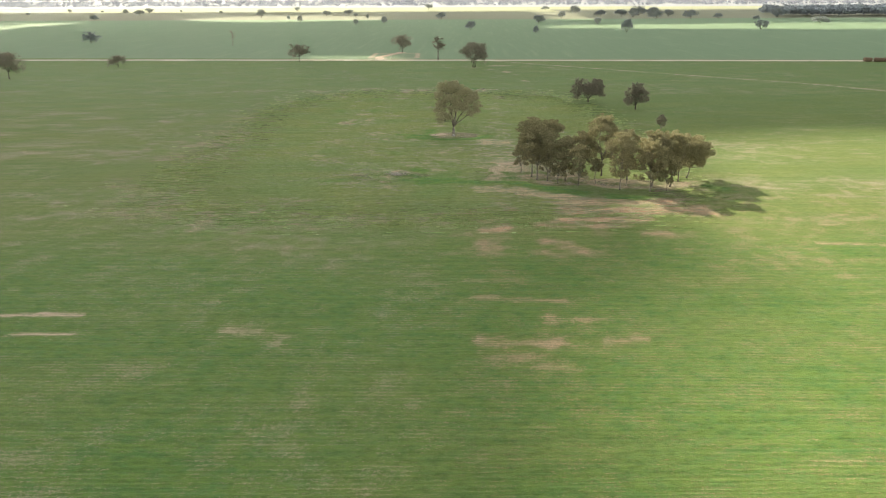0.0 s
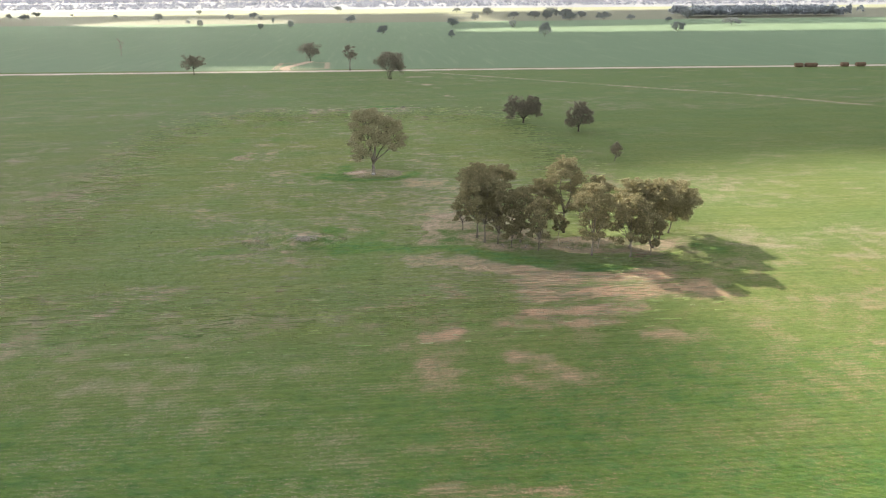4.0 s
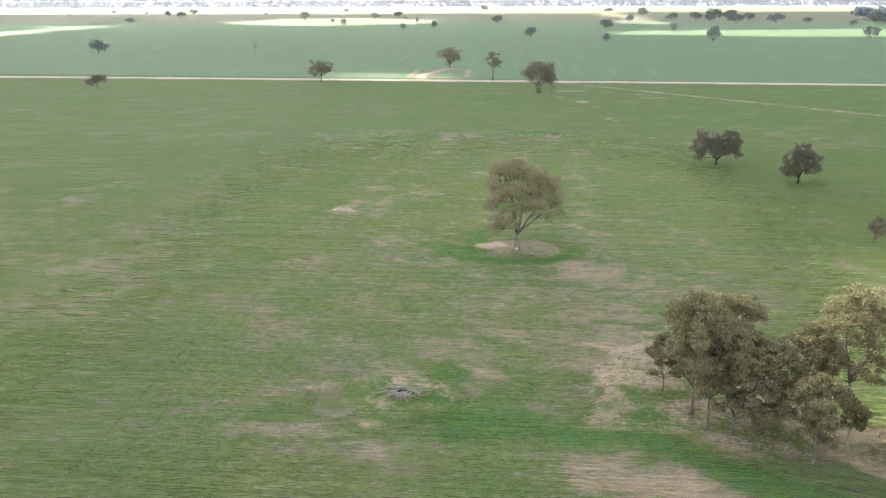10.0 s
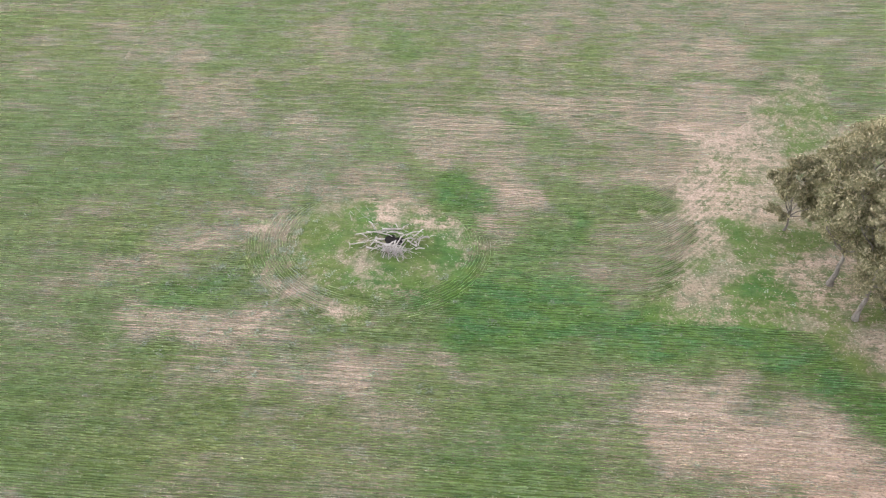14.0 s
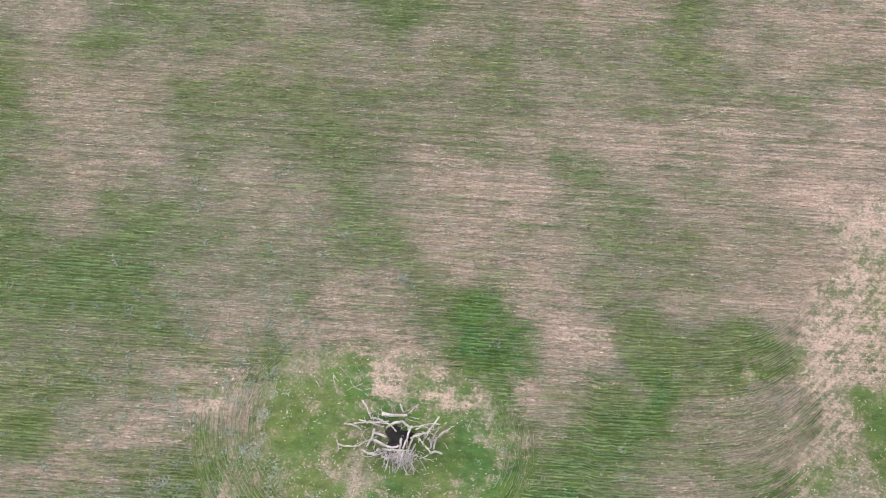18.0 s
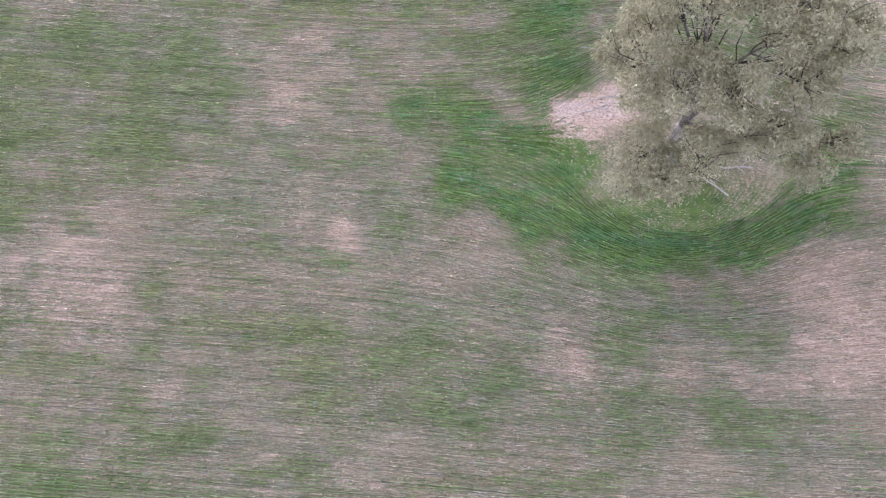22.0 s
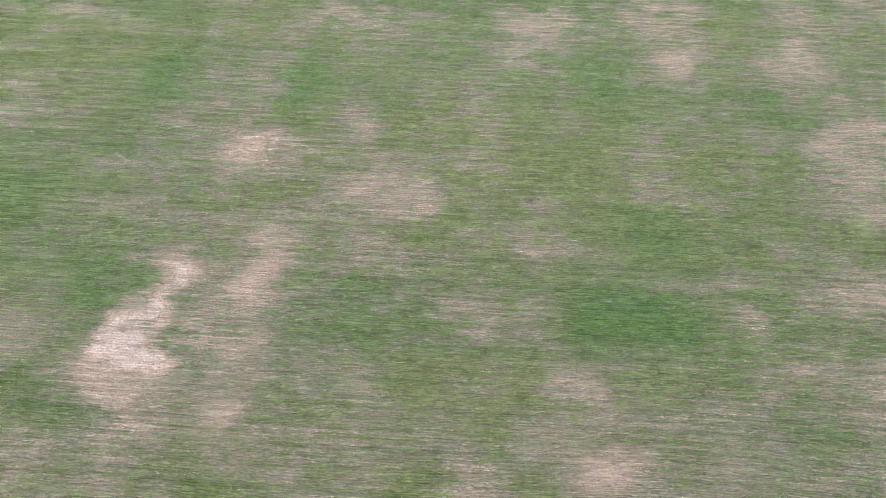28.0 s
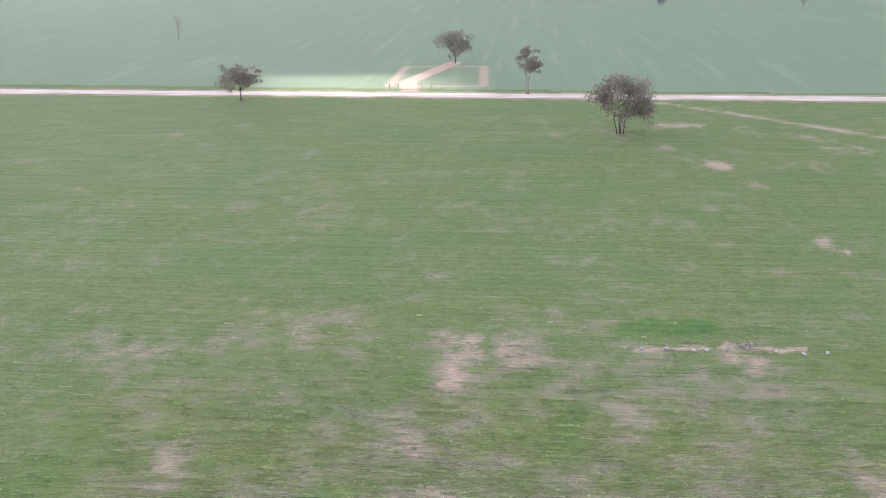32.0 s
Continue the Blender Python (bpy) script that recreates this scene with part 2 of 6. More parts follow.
def crop_material():
    """Short crop leaf, lit from above whichever way the blade leans."""
    m, n, l, b = material("crop_leaf", 0.75)
    pos = n.new("ShaderNodeNewGeometry").outputs["Position"]
    cover = attribute(n, "cover")
    c = crop_green(n, l, pos, cover, attribute(n, "lush"))
    gaps = noise_of(n, l, pos, 5.0, 3, 0.75, (0.9, 1.5, 1))
    c = mix(n, l, 1.0, c, (3.75, 3.35, 5.5), "MULTIPLY")
    c = mix(n, l, ramp(n, l, maths(n, l, "MULTIPLY_ADD", cover, -0.42, gaps), 0.26, 0.46), c, (0.98, 0.85, 0.62))
    fleck = noise_of(n, l, pos, 7.5, 2, 0.6)
    c = mix(n, l, ramp(n, l, fleck, 0.62, 0.74), c, (1.0, 0.95, 0.78))
    c = mix(n, l, maths(n, l, "MULTIPLY", ramp(n, l, fleck, 0.45, 0.30), 0.55), c, mix(n, l, 1.0, c, (0.45, 0.5, 0.5), "MULTIPLY"))
    l.new(c, b.inputs["Base Color"])
    up = node(n, "ShaderNodeCombineXYZ", Z=1.0)
    l.new(up.outputs[0], b.inputs["Normal"])
    t = n.new("ShaderNodeBsdfTranslucent")
    l.new(c, t.inputs["Color"])
    s = node(n, "ShaderNodeMixShader", Fac=0.5)
    l.new(b.outputs[0], s.inputs[1])
    l.new(t.outputs[0], s.inputs[2])
    l.new(s.outputs[0], n["Material Output"].inputs["Surface"])
    return m


def earth_material(name, dark, light, scale=1.0, stretch=(1, 1, 1)):
    m, n, l, b = material(name, 0.95)
    pos = n.new("ShaderNodeNewGeometry").outputs["Position"]
    a = noise_of(n, l, pos, 0.35 * scale, 4, 0.6, stretch)
    g = noise_of(n, l, pos, 3.0 * scale, 3, 0.65)
    c = mix(n, l, ramp(n, l, a, 0.3, 0.7), dark, light)
    c = mix(n, l, ramp(n, l, g, 0.45, 0.85), c, tuple(v * 0.7 for v in dark))
    l.new(c, b.inputs["Base Color"])
    bump = node(n, "ShaderNodeBump", Strength=0.5, Distance=0.05)
    l.new(g, bump.inputs["Height"])
    l.new(bump.outputs[0], b.inputs["Normal"])
    return m


def leaf_material(name, tones, translucent=0.25):
    """Leaves that vary from sprig to sprig and from one part of the crown to another."""
    m, n, l, b = material(name, 0.65)
    isle = n.new("ShaderNodeNewGeometry")
    pos = isle.outputs["Position"]
    big = noise_of(n, l, pos, 0.45, 3, 0.6)
    c = mix(n, l, ramp(n, l, big, 0.35, 0.65), tones[0], tones[1])
    c = mix(n, l, ramp(n, l, isle.outputs["Random Per Island"], 0.45, 1.0), c, tones[2])
    l.new(c, b.inputs["Base Color"])
    t = n.new("ShaderNodeBsdfTranslucent")
    l.new(c, t.inputs["Color"])
    s = node(n, "ShaderNodeMixShader", Fac=translucent)
    l.new(b.outputs[0], s.inputs[1])
    l.new(t.outputs[0], s.inputs[2])
    l.new(s.outputs[0], n["Material Output"].inputs["Surface"])
    return m


def bark_material(name, dark, light, contrast=0.5):
    m, n, l, b = material(name, 0.85)
    pos = n.new("ShaderNodeNewGeometry").outputs["Position"]
    a = noise_of(n, l, pos, 1.6, 4, 0.65, (1, 1, 0.35))
    g = noise_of(n, l, pos, 9.0, 3, 0.6, (1, 1, 0.25))
    c = mix(n, l, ramp(n, l, a, 0.35, 0.65), dark, light)
    c = mix(n, l, ramp(n, l, g, 0.5, 0.8), c, tuple(v * contrast for v in dark))
    l.new(c, b.inputs["Base Color"])
    bump = node(n, "ShaderNodeBump", Strength=0.5, Distance=0.04)
    l.new(g, bump.inputs["Height"])
    l.new(bump.outputs[0], b.inputs["Normal"])
    return m


def cloud_material():
    """Cloud: scatters light back from above and lets some of it through."""
    m, n, l, b = material("cloud_vapour", 1.0)
    pos = n.new("ShaderNodeNewGeometry").outputs["Position"]
    a = noise_of(n, l, pos, 0.01, 4, 0.6)
    c = mix(n, l, a, (0.75, 0.77, 0.8), (0.9, 0.9, 0.9))
    l.new(c, b.inputs["Base Color"])
    t = n.new("ShaderNodeBsdfTranslucent")
    l.new(c, t.inputs["Color"])
    s = node(n, "ShaderNodeMixShader", Fac=0.5)
    l.new(b.outputs[0], s.inputs[1])
    l.new(t.outputs[0], s.inputs[2])
    l.new(s.outputs[0], n["Material Output"].inputs["Surface"])
    return m


FIELD = field_material()
CROP = crop_material()
ROAD = earth_material("dirt_road", (0.50, 0.42, 0.36), (0.72, 0.65, 0.58), 1.0, (0.2, 1, 1))
GUM_LEAF = leaf_material("gum_leaf", ((0.235, 0.225, 0.122), (0.325, 0.30, 0.175), (0.58, 0.505, 0.335)), 0.32)
GREY_LEAF = leaf_material("grey_gum_leaf", ((0.475, 0.442, 0.285), (0.41, 0.385, 0.24), (0.63, 0.595, 0.42)), 0.32)
DARK_LEAF = leaf_material("dark_leaf", ((0.22, 0.205, 0.16), (0.27, 0.24, 0.19), (0.38, 0.33, 0.265)), 0.38)
# the three far foliages below carry distance haze in their leaf colours
HAZED_WOOD_LEAF = leaf_material("hazy_far_leaf", ((0.28, 0.295, 0.37), (0.31, 0.325, 0.39), (0.35, 0.36, 0.43)), 0.3)
HAZED_FAR_LEAF = leaf_material("hazed_tree_leaf", ((0.25, 0.275, 0.285), (0.28, 0.30, 0.305), (0.33, 0.345, 0.35)), 0.35)
HAZED_BELT_LEAF = leaf_material("hazed_belt_leaf", ((0.33, 0.36, 0.40), (0.36, 0.39, 0.43), (0.40, 0.43, 0.47)), 0.4)
RED_BARK = bark_material("reddish_dead_bark", (0.24, 0.16, 0.14), (0.34, 0.25, 0.22))
BARK = bark_material("grey_bark", (0.19, 0.16, 0.14), (0.40, 0.36, 0.31))
PALE_BARK = bark_material("pale_bark", (0.36, 0.31, 0.26), (0.55, 0.50, 0.43), 0.6)
DARK_BARK = bark_material("dark_bark", (0.075, 0.062, 0.052), (0.13, 0.11, 0.095))
DEAD_WOOD = bark_material("weathered_dead_wood", (0.40, 0.35, 0.31), (0.60, 0.55, 0.50), 0.55)
HOLE_BLACK = earth_material("hole_black", (0.012, 0.011, 0.010), (0.04, 0.035, 0.03), 3.0)
VAPOUR = cloud_material()

# ---- mesh helpers ----
def mesh_object(name, verts, faces, mat, parent=None, label="", smooth=False):
    me = bpy.data.meshes.new(name)
    me.from_pydata([tuple(v) for v in verts], [], [tuple(f) for f in faces])
    me.materials.append(mat)
    if smooth:
        me.polygons.foreach_set("use_smooth", [True] * len(me.polygons))
    ob = new(name, me)
    if parent:
        ob.parent = parent
    if label:
        ob["label"] = label
    return ob


def thing(name, label, category, group="", at=(0, 0, 0), kind=""):
    ob = new(name)
    ob.location = at
    return tagged(ob, label, category, group, kind)


# ---- the ground: one sheet from under the flight to the far plain ----
def spaced(knots):
    """Coordinates along one axis: (start, end, step) stretches, each step growing towards the next."""
    out = []
    for a, b, s in knots:
        k = max(1, round((b - a) / s))
        out += [a + (b - a) * i / k for i in range(k)]
    return np.array(out + [knots[-1][1]])


gx = spaced([(-4900, -1500, 340), (-1500, -500, 50), (-500, -120, 6), (-120, 110, 0.9), (110, 330, 4), (330, 1500, 40), (1500, 4900, 340)])
gy = spaced([(-1200, -200, 250), (-200, 30, 10), (30, 430, 0.9), (430, 700, 2.5), (700, 1600, 15), (1600, 3000, 50), (3000, 4950, 150)])
GX, GY = np.meshgrid(gx, gy)

# bare patches and patches of thick crop, from south to north: the two ends of each, its half-sizes and strength
BARE_A = [(4, 98.7, 16.2, 94.6, 0.9, 1.6, 0.4), (4.4, 102.9, 14.8, 102, 1, 1.9, 0.65), (22.1, 103.2, 28.1, 103.4, 0.8, 1.6, 0.45), (-66.9, 104.6, -55.9, 104.7, 0.1, 0.4, 0.9),
    (-34.5, 106.4, -28.5, 105.8, 0.3, 0.8, 0.5), (-34.2, 106.5, -25, 103.8, 1.1, 2.1, 0.5), (14.5, 111, 21.3, 110.4, 0.8, 1.6, 0.45), (-70.9, 112, -57.8, 112.6, 0.2, 0.6, 1),
    (3, 120.4, 18.3, 119.2, 0.5, 1, 0.5), (65.8, 122.8, 73.2, 123.5, 0.4, 0.9, 0.3), (3.5, 128.7, 12.7, 127, 0.6, 1.5, 0.3), (18.8, 144.7, 30.3, 142.6, 0.9, 2.4, 0.35),
    (72.3, 150.7, 88.5, 149.1, 0.3, 0.9, 0.5), (6.1, 150.7, 7.6, 145.4, 2.1, 3.6, 0.45)]
BARE_B = [(18.8, 150.9, 24.5, 146.7, 1.5, 2.7, 0.55), (-0.2, 156.6, 3.2, 156.7, 0.8, 1.5, 0.4), (40, 157.4, 45.3, 157.5, 0.6, 1.4, 0.5), (5.3, 159.3, 10.8, 159.4, 0.6, 1.2, 0.4),
    (-55.9, 162.4, -55.9, 162.4, 1.9, 4.2, 0.35), (26.7, 168.5, 32.6, 168.6, 0.8, 1.7, 0.5), (-50.6, 173.9, -44.8, 175.8, 1.1, 2.5, 0.5), (-49.4, 174.3, -49.4, 174.3, 0.8, 2.4, 0.4),
    (25.9, 175.3, 46.8, 174.7, 1.1, 2.6, 0.8), (38.3, 177.3, 58.4, 174.9, 1.4, 3.5, 0.6), (-23.7, 179.6, -16.2, 179.6, 0.8, 0.9, 0.5), (28.1, 180, 42.7, 177.1, 1.8, 6.1, 0.5),
    (-44, 181.9, -37.4, 183, 2.1, 2.9, 0.4), (26.2, 184.9, 48.5, 183.2, 1.6, 3.9, 0.7)]
BARE_C = [(10, 185.4, 10.7, 181.7, 2, 2.5, 0.5), (-45, 185.9, -40.6, 185.9, 0.4, 1.2, 0.35), (-45.4, 186.1, -39.7, 186.9, 0.9, 1.2, 0.6), (16.2, 194.9, 20, 192.2, 1.9, 2.2, 0.8),
    (10.6, 195.3, 15.1, 194.8, 2.4, 2.7, 0.8), (7.6, 196.9, 10.7, 196.2, 1.6, 1.9, 0.7), (7.2, 197.2, 12.5, 193.6, 1, 2.8, 0.5), (-20, 198.3, -16.6, 199.1, 1.5, 1.8, 0.6),
    (-30.2, 198.6, -23.6, 198.6, 1.3, 1.6, 0.5), (7.1, 199.3, 11.3, 200.1, 1.1, 1.3, 0.4), (-14.1, 199.8, -9.8, 200.6, 1.1, 1.3, 0.4), (-35.1, 202.1, -27.9, 201.5, 1.2, 1.5, 0.75),
    (-27, 203.2, -20.8, 202.5, 0.9, 1.1, 0.5), (-24.1, 206.8, -18.9, 204.4, 0.5, 0.5, 0.8)]
BARE_D = [(-14.5, 207.4, -12.8, 207.4, 0.8, 0.8, 0.4), (-26.4, 208.4, -24.1, 207.1, 0.5, 0.5, 0.7), (-39.9, 208.5, -33.9, 210.2, 1, 1.4, 0.45), (-19.5, 210.6, -17.1, 208.3, 0.9, 0.9, 0.35),
    (-37.8, 210.8, -30.6, 211.7, 1, 1, 0.5), (-36.1, 212.2, -31.1, 212.8, 0.7, 1, 0.4), (-33.3, 212.9, -29.3, 213.2, 0.9, 0.9, 0.6), (-47.5, 214.3, -43.4, 214.9, 0.8, 1.1, 0.4),
    (12, 214.5, 12.5, 210.7, 1.3, 1.3, 0.3), (-30.7, 215, -27.8, 215.5, 1.4, 1.5, 0.7), (3.1, 215.4, 6.3, 215.2, 1.6, 1.6, 0.35), (-11.5, 215.5, -11.5, 215.5, 0.7, 0.7, 0.85),
    (-13.7, 215.7, -13.7, 215.7, 0.9, 0.9, 0.95), (-17.4, 215.8, -17.4, 215.8, 1, 1.1, 0.95)]
BARE_E = [(-8.4, 215.9, -8.4, 215.9, 0.9, 0.9, 0.8), (9.2, 216.1, 12.9, 217.8, 1.5, 1.5, 0.5), (-22.6, 218.9, -16.9, 218.5, 1.3, 1.3, 0.6), (-27.2, 219.8, -27.2, 219.8, 1.5, 1.6, 0.6),
    (11.2, 220.7, 15.6, 221.4, 2.6, 2.7, 0.75), (-20.6, 221.8, -16.7, 221.2, 1.4, 1.4, 0.5), (2, 222.4, 9.4, 222.9, 1.9, 1.9, 0.6), (-8.1, 222.6, -5, 218.9, 2.3, 2.4, 0.75),
    (3.9, 226.1, 11.5, 226.6, 1.5, 1.6, 0.5), (12, 226.1, 18.1, 229.9, 1.3, 4.1, 0.6), (-13.3, 226.2, -7.2, 226.2, 2.7, 2.9, 0.6), (-38.1, 227.4, -38.1, 227.4, 1.5, 1.5, 0.4),
    (-29.3, 227.8, -22.7, 229.5, 1.2, 1.8, 0.3), (9.7, 229.3, 16.1, 230.6, 2.3, 2.5, 0.85)]
BARE_F = [(2, 230.1, 5.8, 229.5, 1.6, 1.7, 0.5), (-14.4, 230.3, -8.5, 229.8, 2.3, 2.5, 0.55), (-21.9, 230.4, -21.9, 230.4, 1, 1, 0.3), (-16.8, 231.9, -16.8, 231.9, 1.1, 1.2, 0.5),
    (-16.9, 232.7, -9.8, 232.7, 1.4, 1.5, 0.5), (-42.2, 232.8, -35, 231.2, 1.9, 3.1, 0.4), (-4.4, 233.1, -4.4, 233.1, 4.4, 9, 0.4), (-5.1, 233.4, 2, 234.3, 1.8, 1.9, 0.6),
    (4, 233.6, 16.5, 235.7, 2.4, 2.6, 0.65), (-61.5, 234.1, -61.5, 234.1, 4.7, 10.4, 0.35), (-43.4, 235.3, -37.5, 234.9, 1.1, 1.1, 0.35), (8.4, 239, 14.6, 242.7, 1.6, 1.7, 0.4),
    (-41.5, 240.4, -41.5, 240.4, 2.4, 5.3, 0.4), (-58.8, 240.5, -46.4, 243.5, 2, 3.7, 0.3)]
BARE_G = [(-15.2, 241.2, -15.2, 241.2, 1.6, 1.7, 0.35), (-14.3, 241.3, -14.3, 241.3, 1.5, 1.5, 0.4), (-25.5, 242.3, -25.5, 242.3, 1.6, 1.7, 0.4), (4.2, 242.8, 4.2, 242.8, 1, 1.1, 0.5),
    (-2.7, 242.8, -2.7, 242.8, 1.8, 1.8, 0.5), (-46.1, 243.1, -46.1, 243.1, 1.6, 1.8, 0.4), (-3.9, 243.2, -0, 243.4, 1.2, 1.3, 0.6), (9.3, 243.2, 9.3, 243.2, 2.2, 2.2, 0.4),
    (-26.6, 243.4, -26.6, 243.4, 1.5, 1.5, 0.4), (4.4, 243.8, 16.9, 244.5, 1.6, 2.8, 0.5), (-28.1, 246.4, -28.1, 246.4, 1.9, 1.9, 0.4), (-27.8, 248.2, -27, 245.2, 1.4, 1.5, 0.5),
    (-3.4, 250.4, 4.9, 250.1, 1.9, 2, 0.4), (-25.6, 250.5, -16.3, 249.2, 1.7, 3.9, 0.3)]
BARE_H = [(-37.5, 252.2, -37.5, 252.2, 1.1, 1.2, 0.4), (-35.2, 255.2, -35.2, 255.2, 1.6, 1.7, 0.5), (-35.8, 255.6, -35.8, 255.6, 1.5, 1.4, 0.5), (-40.3, 257.1, -40.3, 257.1, 1.6, 1.7, 0.5),
    (-16.4, 257.7, -16.4, 257.7, 1, 1.1, 0.3), (-4.6, 259.4, 13.8, 259.9, 0.6, 0.7, 0.5), (-9.4, 259.7, -9.4, 259.7, 1.6, 3.9, 0.5), (-7.4, 259.8, -7.4, 259.8, 0.8, 0.8, 0.85),
    (-85, 260, -72.5, 253.9, 1.1, 2.9, 0.3), (-22.7, 261.3, -22.7, 261.3, 1.6, 1.8, 0.35), (9, 261.9, 16, 264.2, 2.6, 3.0, 0.6), (-8.6, 262.2, -8.6, 262.2, 1.1, 1.1, 0.4),
    (-9.6, 262.2, -9.6, 262.2, 0.9, 0.9, 0.5), (-45.1, 262.9, -39.6, 260.9, 2.7, 2.8, 0.65)]
BARE_I = [(10.2, 263.2, 10.2, 263.2, 2.3, 2.4, 0.4), (-43.9, 264.6, -43.9, 264.6, 1.5, 3.9, 0.4), (-16.2, 264.9, -12.3, 262.8, 2.3, 2.4, 0.3), (-43.9, 265.4, -40.9, 260.5, 2.1, 2.3, 0.65),
    (7.5, 265.4, 14.1, 264.5, 2.4, 2.7, 0.4), (10, 265.8, 16.2, 263.4, 2.6, 3.0, 0.6), (8.7, 266.6, 13.4, 267.8, 1.6, 1.7, 0.45), (-45.7, 268.2, -41.3, 268.1, 1.2, 1.3, 0.4),
    (-23.7, 268.3, -23.7, 268.3, 1.1, 1.2, 0.75), (-27, 268.5, -27, 268.5, 0.9, 0.9, 0.5), (-46.9, 271.2, -46.9, 271.2, 1.6, 1.8, 0.35), (-25, 275.1, -25, 275.1, 1.5, 1.6, 0.35),
    (-31.3, 277.9, -27.2, 278.7, 1.5, 1.7, 0.45), (-8.4, 278.4, -4.9, 279.8, 1.1, 1.2, 1.6)]
BARE_J = [(-32.4, 282.3, -32.4, 282.3, 1.5, 1.8, 0.45), (-27.9, 284.2, -27.9, 284.2, 0.9, 1, 0.5), (-28, 284.8, -28, 284.8, 1.3, 1.5, 0.35), (-24.9, 287.6, -24.9, 287.6, 1.3, 1.6, 0.3),
    (-33.3, 288, -33.3, 288, 1.4, 1.6, 0.35), (15.3, 290.5, 15.5, 283.2, 1.8, 2.1, 0.5), (-27.2, 292.9, -27.2, 292.9, 1.6, 1.7, 0.55), (11.1, 294.6, 11.1, 294.6, 1.9, 2.1, 0.75),
    (1.9, 295.5, 1.9, 295.5, 1.2, 1.3, 0.6), (-48.4, 295.7, -48.4, 295.7, 1.5, 1.7, 0.5), (-15.3, 296.4, -15.3, 296.4, 1.8, 2, 0.55), (-15.9, 296.6, -15.9, 296.6, 1.9, 2.4, 0.4),
    (-6.2, 297.3, -6.2, 297.3, 1.6, 2, 0.5), (-7.7, 297.4, -5.3, 297.3, 1.1, 1.3, 0.8)]
BARE_K = [(-40.8, 298.1, -40.8, 298.1, 1.9, 2.2, 0.6), (-34.6, 300.6, -34.6, 300.6, 1.1, 1.3, 0.6), (-43.1, 302.5, -43.1, 302.5, 1.9, 2.3, 0.9), (-45.2, 304.5, -40.3, 305.1, 0.9, 1.2, 1.4),
    (-9.2, 305, -9.2, 305, 2, 2.3, 0.5), (16.1, 305.2, 16.1, 305.2, 2.9, 4.1, 0.5), (-10.4, 305.3, -10.4, 305.3, 1, 1.4, 0.4), (-36.8, 305.4, -36.8, 305.4, 0.9, 1.1, 0.6),
    (-52.9, 305.7, -52.9, 305.7, 1.6, 2.2, 0.4), (-36.8, 307.4, -34.5, 307.5, 2.1, 2.6, 0.6), (-35.5, 308.4, -34.7, 304.2, 1.4, 2, 0.4), (-42.1, 309.3, -44.4, 306.2, 1.8, 2.3, 1.4),
    (-16, 310, -16, 310, 1.2, 1.5, 0.5), (5.4, 311, 5.4, 311, 1.3, 1.7, 0.5)]
BARE_L = [(-42.4, 313.7, -41.1, 309.4, 1.2, 1.6, 1.3), (10.4, 313.7, 17.3, 314.9, 1.3, 1.7, 0.45), (-34, 315.9, -34.8, 312.9, 1.6, 2.2, 0.9), (-24.7, 316.9, -24.7, 316.9, 2.2, 3, 0.4),
    (-11.5, 319.9, -11.5, 319.9, 2, 2.8, 0.5), (-27.1, 323.2, -21.8, 323.2, 1.8, 2.5, 0.55), (-39.7, 327.4, -35, 328.5, 1.4, 2, 0.75), (-0.8, 328.9, -0.8, 328.9, 2.7, 4, 0.4),
    (-16.4, 329.4, -16.4, 329.4, 1.9, 2.9, 0.5), (-63.7, 332.2, -63.7, 332.2, 2.3, 3.8, 0.5), (-29, 332.8, -29, 332.8, 1.7, 2.7, 0.6), (8.7, 332.8, 8.7, 332.8, 1.6, 2.6, 0.4),
    (-21.7, 333.3, -21.7, 333.3, 1.7, 2.7, 0.4), (18.7, 334.4, 15.8, 326.2, 2.9, 4.6, 0.65)]
BARE_M = [(14.4, 343.7, 14.4, 343.7, 2.7, 4.6, 0.6), (0.9, 343.8, 0.9, 343.8, 1.8, 3, 0.5), (3.1, 343.9, 3.1, 343.9, 1.7, 2.7, 0.6), (-13.3, 344.1, -13.3, 344.1, 1.6, 2.5, 0.6),
    (15.6, 345.7, 15.6, 345.7, 2.5, 4.2, 0.75), (-37.3, 350.8, -32.3, 350.6, 0.9, 1.5, 0.5), (-14.6, 351.3, -9.8, 350.6, 2, 3.2, 0.8), (0.5, 352.3, 4, 351, 2.6, 4.3, 0.6),
    (-46.7, 353.2, -46.7, 353.2, 2.1, 3.1, 0.55), (-63.2, 353.4, -63.2, 353.4, 2.6, 4.7, 0.5), (-45.6, 353.5, -45.6, 353.5, 1.3, 2.3, 0.4), (16.9, 356.6, 16.9, 356.6, 3.4, 6.1, 0.55),
    (24.2, 357, 24.2, 357, 1.9, 3.4, 0.5), (-65.8, 359.9, -62, 355.1, 2.6, 4.2, 0.5)]
